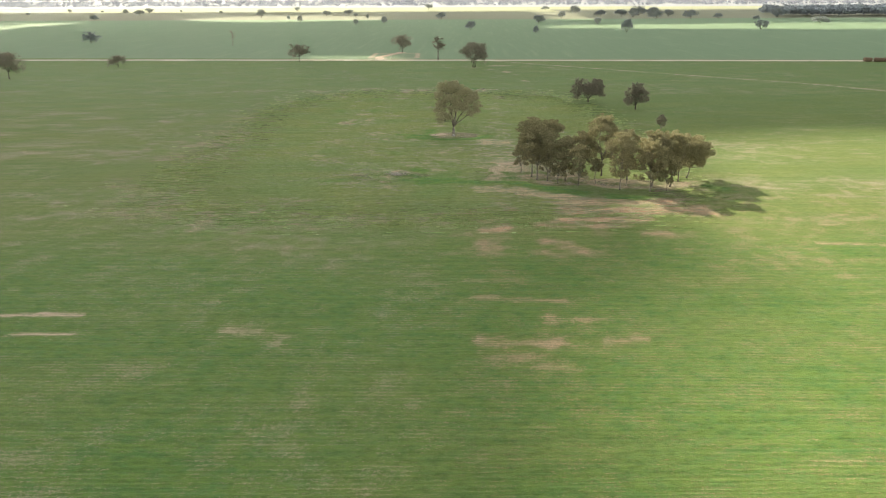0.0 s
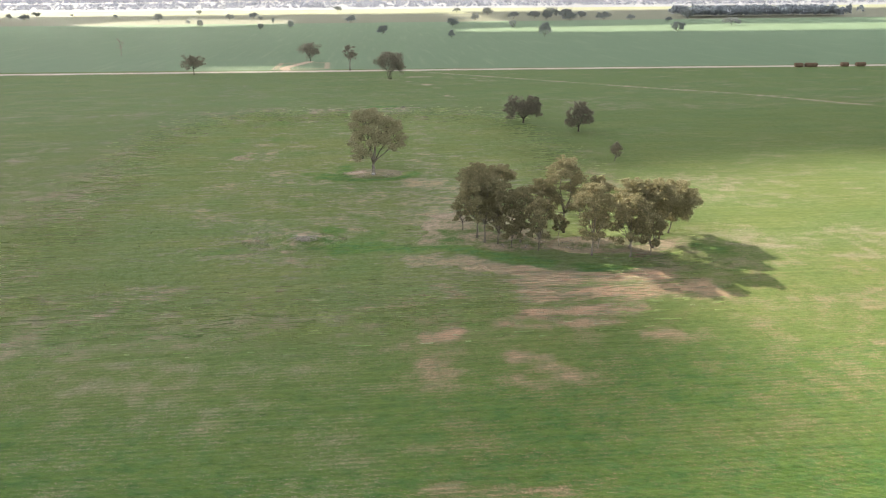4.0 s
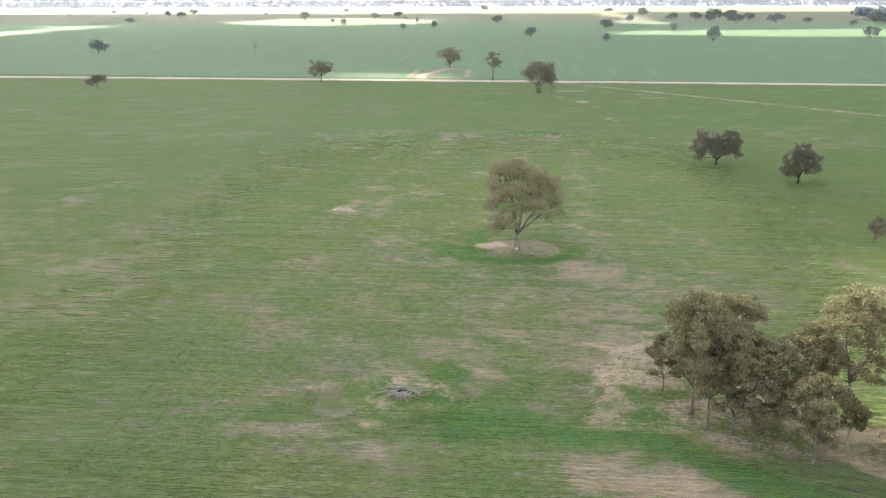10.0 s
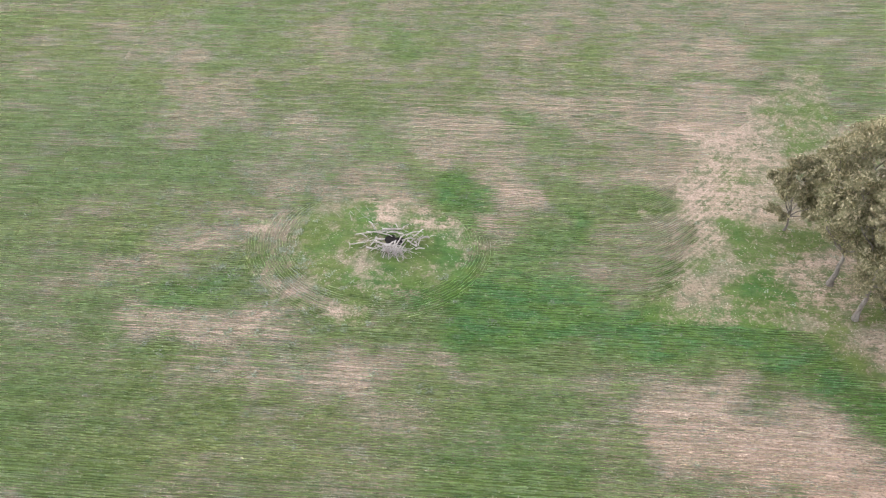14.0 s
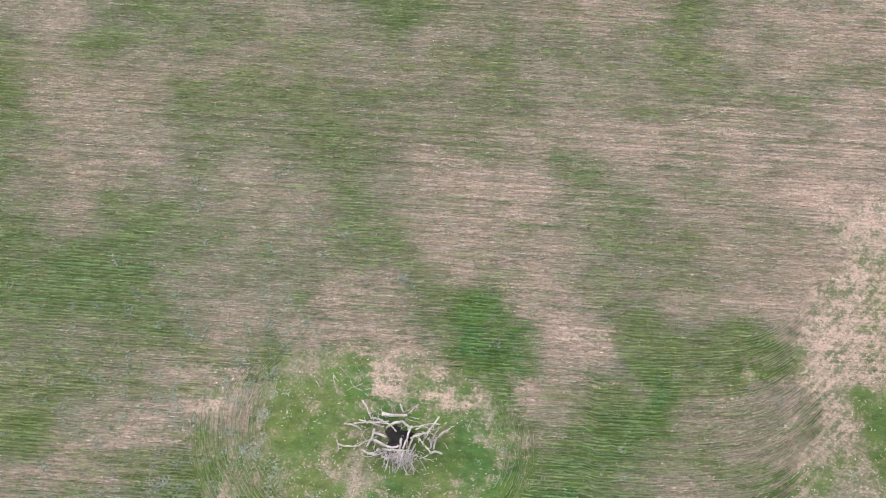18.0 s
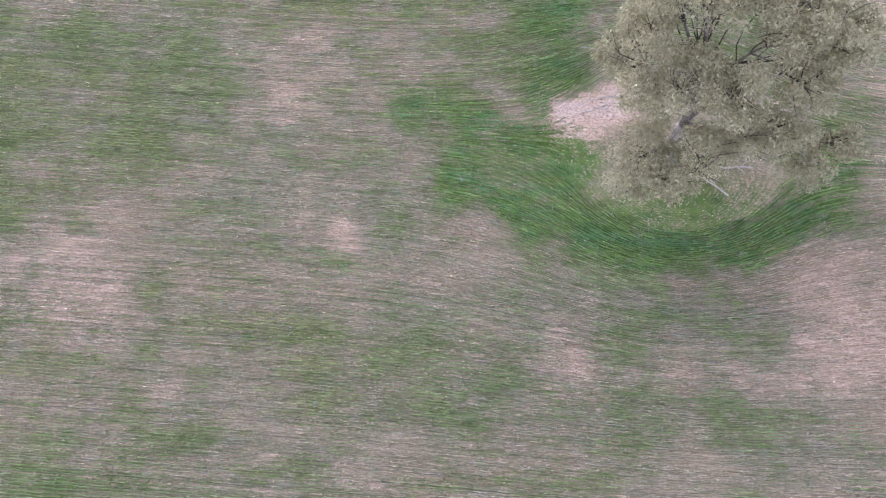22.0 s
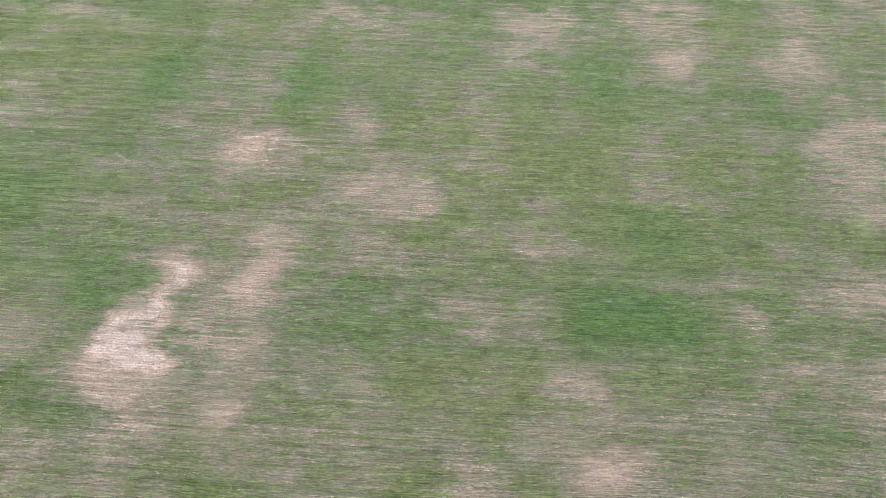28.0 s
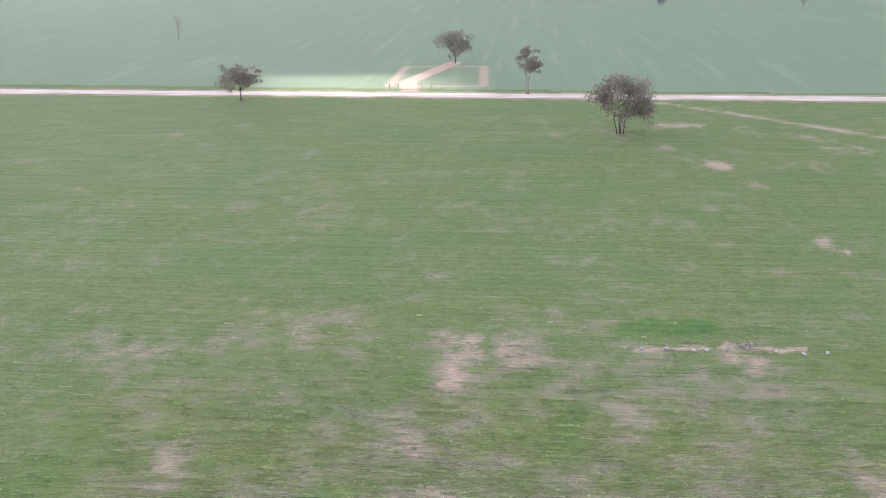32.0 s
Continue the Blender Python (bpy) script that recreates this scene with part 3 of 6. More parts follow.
BARE_N = [(-16.1, 360, -15.3, 354.4, 2.3, 4.1, 0.5), (0.8, 361.7, 0.8, 361.7, 2.3, 4.2, 0.7), (-24.1, 363, -24.1, 363, 2.2, 3.3, 0.55), (16.1, 364.2, 16.1, 364.2, 2.2, 3.6, 0.5),
    (-25, 364.3, -25, 364.3, 1.4, 2.5, 0.4), (-1.3, 371.2, 1.6, 371.4, 1, 1.7, 0.5), (-44.5, 371.3, -44.5, 371.3, 2.4, 4.2, 0.45), (-28.7, 371.3, -23.1, 371.7, 1.3, 2.1, 0.5),
    (-17, 373.2, -17, 373.2, 1.9, 3.2, 0.5), (1.8, 380.2, 1.8, 380.2, 2, 3.6, 0.5), (-27.9, 380.6, -25.1, 379.5, 1.9, 3.5, 0.5), (-55, 382.6, -55, 382.6, 2.7, 5.3, 0.55),
    (-10.4, 383, -10.4, 383, 2.1, 3.9, 0.45), (19, 387.6, 17.2, 381.3, 2.2, 4.5, 0.65)]
BARE_O = [(-30.4, 389.9, -30.4, 389.9, 1.9, 3.8, 0.45), (-5.4, 397.7, -5.4, 397.7, 2.3, 4.9, 0.4), (-26, 406.8, -26, 406.8, 2, 4.5, 0.95), (12, 411, 12, 411, 1.7, 4, 0.6),
    (-17.8, 411.2, -17.8, 411.2, 2.2, 5.2, 0.55), (-2.5, 413.9, 7.8, 415.2, 0.2, 0.5, 0.9), (-24.8, 414.5, -24.8, 414.5, 1.4, 3.4, 0.9), (15.6, 414.8, 20.7, 415.1, 0.2, 0.6, 1.1),
    (10, 415.9, 14.1, 415.5, 0.4, 0.9, 1), (-49.2, 416.1, -49.2, 416.1, 1.1, 2.7, 0.5), (-48.8, 416.1, -48.8, 416.1, 1.5, 3.3, 0.5), (-28.6, 416.8, -28.6, 416.8, 1.1, 2.6, 0.6),
    (35.4, 456.5, 39.5, 450.9, 0.6, 2, 1), (31.7, 492, 35.3, 492.1, 0.9, 3.2, 0.6)]
BARE_P = [(33.9, 493.6, 33.9, 493.6, 1, 3.9, 0.6), (29.6, 510, 29.6, 510, 1.4, 5.4, 0.7), (20.3, 526.7, 20.3, 526.7, 1.1, 4.4, 0.5), (61.9, 527.8, 69.9, 526.8, 0.7, 3.2, 0.7),
    (56.2, 541.8, 65.9, 535.4, 0.6, 2.8, 0.5), (45.8, 548.6, 45.8, 548.6, 1.6, 7.6, 0.5), (5.1, 553.9, 5.1, 553.9, 1.3, 6.2, 0.5), (21.5, 554.2, 34.5, 554.4, 0.5, 2.3, 0.8),
    (-12.9, 563.2, -12.9, 563.2, 1.4, 6.7, 0.4)]
# the deep green south of the grove is thick crop plus painted tree shade
LUSH_SHADE_A = [(37.6, 189, 45.6, 186.9, 0.9, 2.3, 1), (-31.8, 189.5, -31.8, 189.5, 2.4, 2.7, 0.3), (-57.6, 192.5, -21.3, 198.1, 1.9, 5.1, 0.3), (-13.2, 193.1, -5.3, 193.2, 1.2, 1.4, 0.3),
    (-7.7, 193.3, -2.2, 193.4, 2.8, 7.2, 0.5), (22.2, 197.4, 32.1, 191.6, 1.2, 3.2, 1), (63.9, 199.4, 69.1, 196.9, 1.1, 3.3, 0.8), (18.7, 200.6, 21.7, 198.4, 2, 2.5, 1),
    (-9.2, 203.4, 1.1, 205.8, 1.7, 2.2, 1.1), (2.4, 204.2, 9.8, 204.2, 1.7, 2.1, 0.9), (12.8, 204.4, 17.7, 201.6, 2.1, 2.6, 1), (-35.9, 204.4, -30.1, 206, 0.9, 1.2, 0.6),
    (-33.3, 206.2, -29.9, 207.1, 1.4, 1.4, 0.6), (-10.3, 206.7, 0.2, 208.5, 2.1, 2, 1.1)]
# the spots near x 15 also hold the painted shadow of the grove's west tree
LUSH_SHADE_B = [(15.7, 208.6, 15.7, 208.6, 1.7, 2.3, 0.8), (14.6, 210.1, 14.6, 210.1, 1.4, 1.4, 1), (-6.9, 210.7, -1.6, 214, 2.2, 2.2, 0.55), (-13.8, 211.3, -11.7, 212.6, 0.9, 0.9, 0.6),
    (-39.5, 212.1, -39.5, 212.1, 1.1, 1.1, 0.6), (-23.5, 213.9, -20.9, 210.5, 1.5, 1.5, 0.3), (-1, 214.5, -1, 214.5, 1.4, 1.9, 0.8), (15, 214.9, 15, 214.9, 1.6, 2.2, 0.7),
    (-9.7, 215.6, -9.7, 215.6, 0.7, 0.7, 0.8), (-0.2, 216.6, -0.2, 216.6, 1.5, 1.5, 0.9), (-49.1, 218, -38.7, 220.3, 1.7, 2.5, 0.35), (-11.8, 220.4, -10.2, 217.8, 1.9, 1.9, 1),
    (-23.1, 220.4, -23.1, 220.4, 1, 1, 0.6), (5.7, 220.8, 8.6, 219.1, 1.1, 1.1, 0.5)]
LUSH_C = [(-39, 221.3, -33.7, 222.5, 2, 2, 0.4), (-34.2, 226.2, -34.2, 226.2, 1.9, 1.9, 0.3), (-6.6, 231.2, -1.5, 228.6, 1.1, 1.2, 0.5), (1.7, 243.1, 1.7, 243.1, 1.4, 1.4, 0.4),
    (-37.6, 243.2, -37.6, 243.2, 1.6, 1.8, 0.4), (1.9, 243.5, 1.9, 243.5, 1.1, 1.1, 0.4), (-43.2, 243.5, -43.2, 243.5, 1.7, 1.7, 0.4), (-44.5, 243.7, -44.5, 243.7, 1.7, 1.7, 0.4),
    (-19.8, 245.2, -17.1, 241.5, 1.3, 1.4, 0.4), (-19.7, 245.4, -17.6, 241.8, 1.6, 1.6, 0.5), (-40.6, 247.9, -40.6, 247.9, 3.1, 3.2, 0.5), (-33.8, 248.4, -33.8, 248.4, 1.8, 1.8, 0.4),
    (-9.5, 256, -9.5, 256, 1, 1, 0.4), (2.4, 262.7, 2.4, 262.7, 1.1, 1.1, 0.4)]
LUSH_D = [(-49.5, 265.7, -49.5, 265.7, 1.9, 2.1, 0.4), (-24, 266.4, -24, 266.4, 0.9, 0.9, 0.8), (-24.3, 266.6, -24.3, 266.6, 0.9, 1, 0.75), (-16.3, 266.9, -16.3, 266.9, 1, 1.1, 0.35),
    (-8.5, 267.5, -8.5, 267.5, 0.9, 0.9, 0.5), (4.8, 269.7, 4.8, 269.7, 1.3, 1.4, 1.3), (-0.3, 270.6, -0.3, 270.6, 1.8, 1.9, 0.6), (-4.6, 271.1, 6.5, 271.5, 2, 2.2, 0.8),
    (-15.5, 273, -10.1, 270.3, 1.6, 1.8, 1.25), (8.7, 273.4, 11.7, 275.8, 1.5, 1.7, 0.8), (-14.8, 276.3, -9.5, 278, 1.8, 2.1, 1), (10.7, 277.6, 10.7, 277.6, 1.2, 1.3, 0.9),
    (-21.3, 279.1, -14.9, 277.7, 1.4, 1.6, 0.8), (-20.2, 286.9, -20.2, 286.9, 1.8, 2.1, 0.5)]
LUSH_E = [(-19.2, 287, -19.2, 287, 1.6, 1.9, 0.35), (-8.8, 289.3, -10.4, 281.9, 2.4, 2.8, 0.8), (-15, 291, -15, 291, 1.5, 1.6, 0.4), (3.6, 296.5, 3.6, 296.5, 1.5, 1.7, 0.45),
    (-52.3, 297.7, -52.3, 297.7, 2.9, 3.9, 0.5), (-39.7, 306.1, -39.7, 306.1, 0.5, 0.6, 1.3), (2.6, 306.9, 2.6, 306.9, 1.4, 1.8, 0.6), (-41.5, 307.3, -41.5, 307.3, 0.4, 0.6, 1.4),
    (5.5, 309.2, 5.5, 309.2, 2.3, 3.2, 0.4), (-31, 309.4, -31, 309.4, 3.1, 4.4, 0.3), (-25.3, 310.5, -25.3, 310.5, 2.6, 3.3, 0.5), (-6.4, 310.7, -0.1, 310, 1.7, 2.2, 0.75),
    (-5.9, 311.2, -5.9, 311.2, 2.8, 4.1, 0.55), (-47.1, 311.4, -47.1, 311.4, 2.6, 3.6, 0.5)]
LUSH_F = [(-1.6, 320, -1.6, 320, 3.5, 4.9, 0.45), (-20, 320.4, -20, 320.4, 1.3, 1.8, 0.5), (-57.9, 321, -57.9, 321, 2.2, 3.2, 0.45), (10.5, 337.3, 10.5, 337.3, 2.3, 3.6, 0.5),
    (-50.1, 337.8, -50.1, 337.8, 3.3, 5.5, 0.6), (-35.2, 338.8, -35.2, 338.8, 2.7, 4.4, 0.65), (-5.2, 340.4, -5.2, 340.4, 3.3, 5.3, 0.55), (-9.3, 357.1, -9.3, 357.1, 1.8, 2.7, 0.55),
    (9, 357.4, 9, 357.4, 2.6, 3.9, 0.4), (-35.6, 357.9, -35.6, 357.9, 2.2, 3.3, 0.45), (-37.5, 377.5, -37.5, 377.5, 3.6, 6.7, 0.6), (-67.3, 377.9, -67.3, 377.9, 4.8, 9.6, 0.45),
    (-11.5, 394.9, -11.5, 394.9, 2.1, 4.4, 0.6), (-31.5, 404.6, -31.5, 404.6, 1.4, 2.9, 0.5)]
LUSH_G = [(-3.7, 420.5, 8.8, 421.6, 0.9, 2.3, 0.9)]


NOISE_GRID = np.random.default_rng(77).random((8, 256, 256))


def vnoise(x, y, sx, sy, layer):
    """Smooth noise, 0 to 1, with features sx by sy metres."""
    u, v = x / sx + 57.3, y / sy + 91.7
    iu, iv = np.floor(u).astype(int), np.floor(v).astype(int)
    fu, fv = u - iu, v - iv
    fu, fv = fu * fu * (3 - 2 * fu), fv * fv * (3 - 2 * fv)
    g = NOISE_GRID[layer]
    a, b = g[iv % 256, iu % 256], g[iv % 256, (iu + 1) % 256]
    c, d = g[(iv + 1) % 256, iu % 256], g[(iv + 1) % 256, (iu + 1) % 256]
    return (a + (b - a) * fu) * (1 - fv) + (c + (d - c) * fu) * fv


def blots(lists):
    """The strongest patch at each place, with ragged edges."""
    out = np.zeros_like(GX)
    wx = (vnoise(GX, GY, 3.2, 2.6, 0) - 0.5) * 2.6 + (vnoise(GX, GY, 1.5, 1.2, 1) - 0.5) * 2.2
    wy = (vnoise(GX, GY, 3.6, 2.4, 2) - 0.5) * 2.2 + (vnoise(GX, GY, 1.6, 1.1, 3) - 0.5) * 1.8
    for x0, y0, x1, y1, rx, ry, a in [p for part_list in lists for p in part_list]:
        i0, i1 = np.searchsorted(gx, (min(x0, x1) - 2.4 * rx - 3, max(x0, x1) + 2.4 * rx + 3))
        j0, j1 = np.searchsorted(gy, (min(y0, y1) - 2.4 * ry - 3, max(y0, y1) + 2.4 * ry + 3))
        spot = np.s_[j0:j1, i0:i1]
        rx = max(rx, 0.45 * ry)
        k = min(1.0, ry / 1.6)
        px, py = (GX[spot] + wx[spot] * k - x0) / rx, (GY[spot] + wy[spot] * k - y0) / ry
        dx, dy = (x1 - x0) / rx, (y1 - y0) / ry
        u = np.clip((px * dx + py * dy) / max(dx * dx + dy * dy, 1e-6), 0, 1)
        d = ((px - u * dx) ** 2 + (py - u * dy) ** 2) / 1.5
        out[spot] = np.maximum(out[spot], a * np.exp(-d ** 1.4))
    return out


def strip(points, half, soft):
    """1 along a bent line, falling to 0 beyond half its width."""
    best = np.full_like(GX, 1e9)
    for (ax, ay), (bx, by) in zip(points, points[1:]):
        u = np.clip(((GX - ax) * (bx - ax) + (GY - ay) * (by - ay)) / ((bx - ax) ** 2 + (by - ay) ** 2), 0, 1)
        best = np.minimum(best, np.hypot(GX - ax - u * (bx - ax), GY - ay - u * (by - ay)))
    return np.clip((half + soft - best) / soft, 0, 1)


SOUTH = [(17.8, 191.5, 31.5, 186.1, 2.0, 3.5, 0.95), (25.2, 181.2, 50.5, 183.8, 1.8, 2.9, 1.0), (33.7, 185.5, 46.1, 185.1, 1.4, 2.3, 1.0), (28.0, 175.0, 47.5, 176.9, 1.5, 2.4, 1.0), (23.7, 167.9, 42.0, 168.1, 1.3, 1.8, 0.75), (5.9, 195.3, 13.4, 195.1, 1.3, 2.5, 0.7),
         (9.3, 184.1, 10.8, 184.2, 2.3, 3.8, 0.5), (6.3, 159.6, 10.6, 160.4, 1.4, 1.8, 0.8), (18.3, 162.9, 25.1, 161.2, 1.2, 1.3, 0.5), (27.7, 162.0, 37.2, 162.1, 1.2, 1.2, 0.55), (28.5, 196.6, 32.0, 191.0, 1.2, 1.8, 0.5)]
FURROWED = [(3, 210.5, 8, 212.3, 1.5, 1.3, 0.2), (8, 212.5, 11, 216.5, 2.0, 2.0, 0.3), (11, 217, 15, 225, 2.4, 2.4, 0.5), (-36, 203, -24, 203, 1.5, 1.3, 0.7), (-28, 216, -34, 211.5, 2, 1.5, 0.4)]
LITTER = [(24, 205, 33, 201, 3.0, 2.0, 0.5), (36, 202, 46, 198, 4.0, 2.5, 0.5), (36, 208, 46, 206, 4.0, 3.0, 0.5), (50, 197, 60, 203, 4.0, 2.5, 0.5), (20, 211, 30, 211, 4.0, 3.0, 0.6)]
bare = blots([LITTER, SOUTH, FURROWED, BARE_A, BARE_B, BARE_C, BARE_D, BARE_E, BARE_F, BARE_G, BARE_H, BARE_I, BARE_J, BARE_K, BARE_L, BARE_M, BARE_N, BARE_O, BARE_P])
RING = [(-15, 274, -12, 271, 2.0, 2.0, 1.0), (-4.5, 271.2, 3, 271, 2.5, 1.4, 0.9), (-12.5, 272.2, -8, 275, 2.0, 1.8, 1.0), (-10, 270.6, -4, 267.6, 2.0, 1.3, 1.1), (-3.5, 267.8, 4, 268.6, 2.0, 1.3, 1.2), (4, 269, 9, 272.5, 1.8, 1.4, 1.0)]
lush = blots([RING, LUSH_SHADE_A, LUSH_SHADE_B, LUSH_C, LUSH_D, LUSH_E, LUSH_F, LUSH_G])
TRACK = [(27, 590), (43, 576), (100, 520), (146, 476), (187, 439), (250, 356), (330, 250)]
bare = np.maximum(bare, 0.75 * strip(TRACK, 1.0, 2.5))
bare = np.maximum(bare, 0.9 * strip([(-900, 632), (-218, 611), (101, 596), (330, 582), (900, 552)], 6.0, 3.0))
bare = np.maximum(bare, 1.1 * strip([(-59, 612), (-62, 632), (-54, 660), (-48, 684)], 2.2, 2.5))
bare = np.maximum(bare, 0.6 * strip([(-68, 622), (-68, 672), (-34, 672), (-32, 622), (-68, 622)], 1.2, 3.0))
bare = np.maximum(bare, 0.3 * np.clip(1 - np.maximum(np.abs(GX + 50) / 17 - 1, 0) * 4 - np.maximum(np.abs(GY - 645) / 28 - 1, 0) * 4, 0, 1))
# coarse pale furrows where the seeder turned
harrow = blots([[(-26, 216.5, -29.2, 213, 1.6, 1.6, 1.0), (-29.4, 212, -28.4, 209.8, 1.2, 1.4, 0.35), (-27.4, 209, -24.4, 206.8, 1.2, 0.9, 0.8), (-24, 206.4, -19.5, 204.3, 1.2, 0.7, 0.9),
                 (-9, 209, -6, 214.5, 1.8, 2.0, 0.6), (2, 213, 8, 215, 2.5, 3.0, 0.35), (3, 210.5, 8, 212.3, 1.5, 1.6, 0.7), (8, 212.5, 11, 216.5, 1.6, 1.8, 0.55), (11, 217, 14, 224, 1.8, 2.2, 0.35), (-27.5, 216.5, -34, 211, 2.2, 1.8, 0.9),
                 (-20, 209.5, -17, 207.5, 1.2, 1.0, 0.15), (-20, 280, -14, 279, 3.0, 1.2, 0.5), (8, 271, 13, 276, 1.5, 2.0, 0.4)]])


def round_pile(px, py):
    """Distance from the branch pile, flattened and uneven."""
    return np.hypot((px + 17) / 1.36, py - 212.7) + 0.35 * np.sin(px * 0.21 + py * 0.13)


def turned(px, py):
    """How far out the seeder circled the pile: wide on the south side, close on the north."""
    return 9.2 - 5.0 * np.clip((py - 213.5) / np.maximum(np.hypot((px + 17) / 1.36, py - 212.7), 0.1), 0, 1) - 1.8 * np.clip((px + 17) / 8, 0, 1)


def grove_bend(px):
    """How far north the seeder had swung towards the west end of the grove."""
    d = px - 7.6
    return 0.6 * (d + np.sqrt(d * d + 7.0)) - 0.35


# how thick the crop stands along the paddock
standing = np.clip((GX + 98) / 45, 0, 1) * np.clip((74 - GX) / 35, 0, 1) * np.clip((GY - 150) / 40, 0, 1) * np.clip((434 - GY) / 90, 0, 1)
standing = standing * np.clip((round_pile(GX, GY) - 4.5) / 2.0, 0, 1)
density = np.interp(GY, [0, 120, 160, 195, 222, 240, 268, 290, 345, 420, 600], [1.06, 1.02, 0.93, 0.80, 0.78, 0.58, 0.57, 0.64, 0.70, 0.96, 1.12])
density = density + 0.45 * np.clip((GX - 34) / 22, 0, 1) * np.clip((GY - 205) / 15, 0, 1) * np.clip((400 - GY) / 20, 0, 1)
density = density - 0.10 * np.clip((GX + 10) / 20, 0, 1) * np.clip((GY - 215) / 10, 0, 1) * np.clip((280 - GY) / 15, 0, 1)
density = density + 0.25 * np.clip((-40 - GX) / 30, 0, 1) * np.clip((GY - 185) / 15, 0, 1) * np.clip((400 - GY) / 20, 0, 1)
cover = density + 0.30 * (vnoise(GX, GY, 14, 11, 4) - 0.5) + 0.34 * (vnoise(GX, GY, 5.5, 4.2, 5) - 0.5) + 0.30 * (vnoise(GX, GY, 3.5, 1.6, 6) - 0.5)
cover = cover + 0.46 * (vnoise(GX, GY, 2.0, 1.7, 7) - 0.5)
cover = cover - 0.65 * bare * np.interp(GY, [150, 207, 222], [1.5, 1.35, 1.0]) + 0.5 * lush
# the corner that the seeder left out at the west end of the grove, and the rough grass under its trees
left_out = np.clip((GX - 5) / 3, 0, 1) * np.clip((30 - GX) / 3, 0, 1) * np.clip((GY - 204) / 2, 0, 1) * np.clip((211 - GY + grove_bend(GX)) / 4, 0, 1)
left_out = np.maximum(left_out, np.clip(2.2 - 2 * np.hypot((GX - 26) / 9, (GY - 212) / 12), 0, 1))
cover = cover + 0.15 * np.clip((GX - 5) / 3, 0, 1) * (GX < 30) * (GY - grove_bend(GX) > 207) * (GY - grove_bend(GX) < 220)
cover = cover + 0.12 * left_out - 0.5 * left_out * np.clip((vnoise(GX, GY, 3.0, 2.2, 3) - 0.5) * 3, 0, 1)
lush = np.maximum(lush, 0.8 * np.clip((185 - GY) / 50, 0, 1) * (0.6 + 0.8 * vnoise(GX, GY, 25, 9, 5)) - bare)
# rows run east-west and bend round what the seeder had to steer past
OBSTACLES = ((-1, 276.5, 9.5), (41, 203, 8.0), (54, 202, 7.0), (118.9, 182, 7.0), (58, 365, 8.0), (75, 341, 7.0))


def swerve(px, py):
    """How far the rows are pushed aside at a place, and how clear of an obstacle it lies (0 to 1)."""
    push, clear = np.zeros_like(px), np.ones_like(px)
    for x, y, r in OBSTACLES:
        q = (px - x) ** 2 + (py - y) ** 2
        push += (py - y) * r * r / (q + 0.35 * r * r) * np.exp(-q / (3.2 * r * r))
        clear *= np.clip((np.sqrt(q) / r - 0.25) / 0.35, 0, 1)
    swung = grove_bend(px)
    line = py - swung
    push += swung * ((line > 206.5) & (line < 220.0) & (px > -4) & (px < 24))
    ragged = 1.6 * (vnoise(px, py, 2.2, 1.6, 2) - 0.5)
    clear *= np.where((line > 206.5) & (line < 220.0) & (px > 3) & (px < 26), np.clip((8.5 - px) / 4 + ragged, 0, 1), 1.0)
    clear *= np.where((line >= 220.0) & (line < 227.0) & (px > 6) & (px < 26), np.clip((line - 220) / 5 + np.clip((10 - px) / 3, 0, 1) + ragged, 0, 1), 1.0)
    clear *= np.where((px > 5) & (px < 30) & (py > 205.5), np.clip((line - 206.5) / 6.0, 0, 1), 1.0)
    clear *= np.clip(np.hypot((px - 26) / 9, (py - 212) / 12) * 2.5 - 2.5, 0, 1)
    clear *= np.clip((round_pile(px, py) - turned(px, py) + 0.2) / 0.3, 0, 1)
    return push, clear


push, drilled = swerve(GX, GY)
# the seeder circled the branch pile; coarse grass and weeds stand inside the turn
circling = round_pile(GX, GY)
inside = np.clip(turned(GX, GY) - circling, 0, 1)
lush = np.maximum(lush, inside * np.clip((vnoise(GX, GY, 2.6, 2.0, 4) - 0.3) * 2.2, 0, 0.85))
cover = cover + 0.2 * inside - 0.3 * inside * np.clip((vnoise(GX, GY, 2.2, 1.7, 0) - 0.5) * 3, 0, 1)
row = np.where(circling < turned(GX, GY), circling, GY - push)
drilled = np.where(circling < turned(GX, GY) + 2.5, np.clip((circling - 4.0) / 2, 0, 1) * np.clip(0.3 + 1.2 * harrow, 0, 1), drilled)
seam = np.clip((np.abs(circling - turned(GX, GY)) - 0.9) / 0.8, 0, 1)
drilled, harrow = drilled * seam, harrow * seam
west_end = GY - grove_bend(GX)
drilled = drilled * np.where((GX > 6) & (GX < 32) & (GY > 204) & (west_end < 213), np.clip((west_end - 210) / 3, 0, 1), 1.0)
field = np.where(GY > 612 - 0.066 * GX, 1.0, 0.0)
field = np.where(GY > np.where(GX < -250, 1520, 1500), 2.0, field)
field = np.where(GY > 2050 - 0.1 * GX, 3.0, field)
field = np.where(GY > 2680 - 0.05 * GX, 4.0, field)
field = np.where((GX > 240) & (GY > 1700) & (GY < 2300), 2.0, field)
bumpy = 0.05 * np.sin(GX * 0.11 + 1.3 * np.sin(GY * 0.05)) * np.sin(GY * 0.07) + 0.25 * np.exp(-((GX + 17) ** 2 + (GY - 213.5) ** 2) / 40)
cols, rows_n = len(gx), len(gy)
ground_verts = np.stack([GX.ravel(), GY.ravel(), np.where(GY < 700, bumpy, 0.0).ravel()], -1)
idx = np.arange(cols * rows_n).reshape(rows_n, cols)
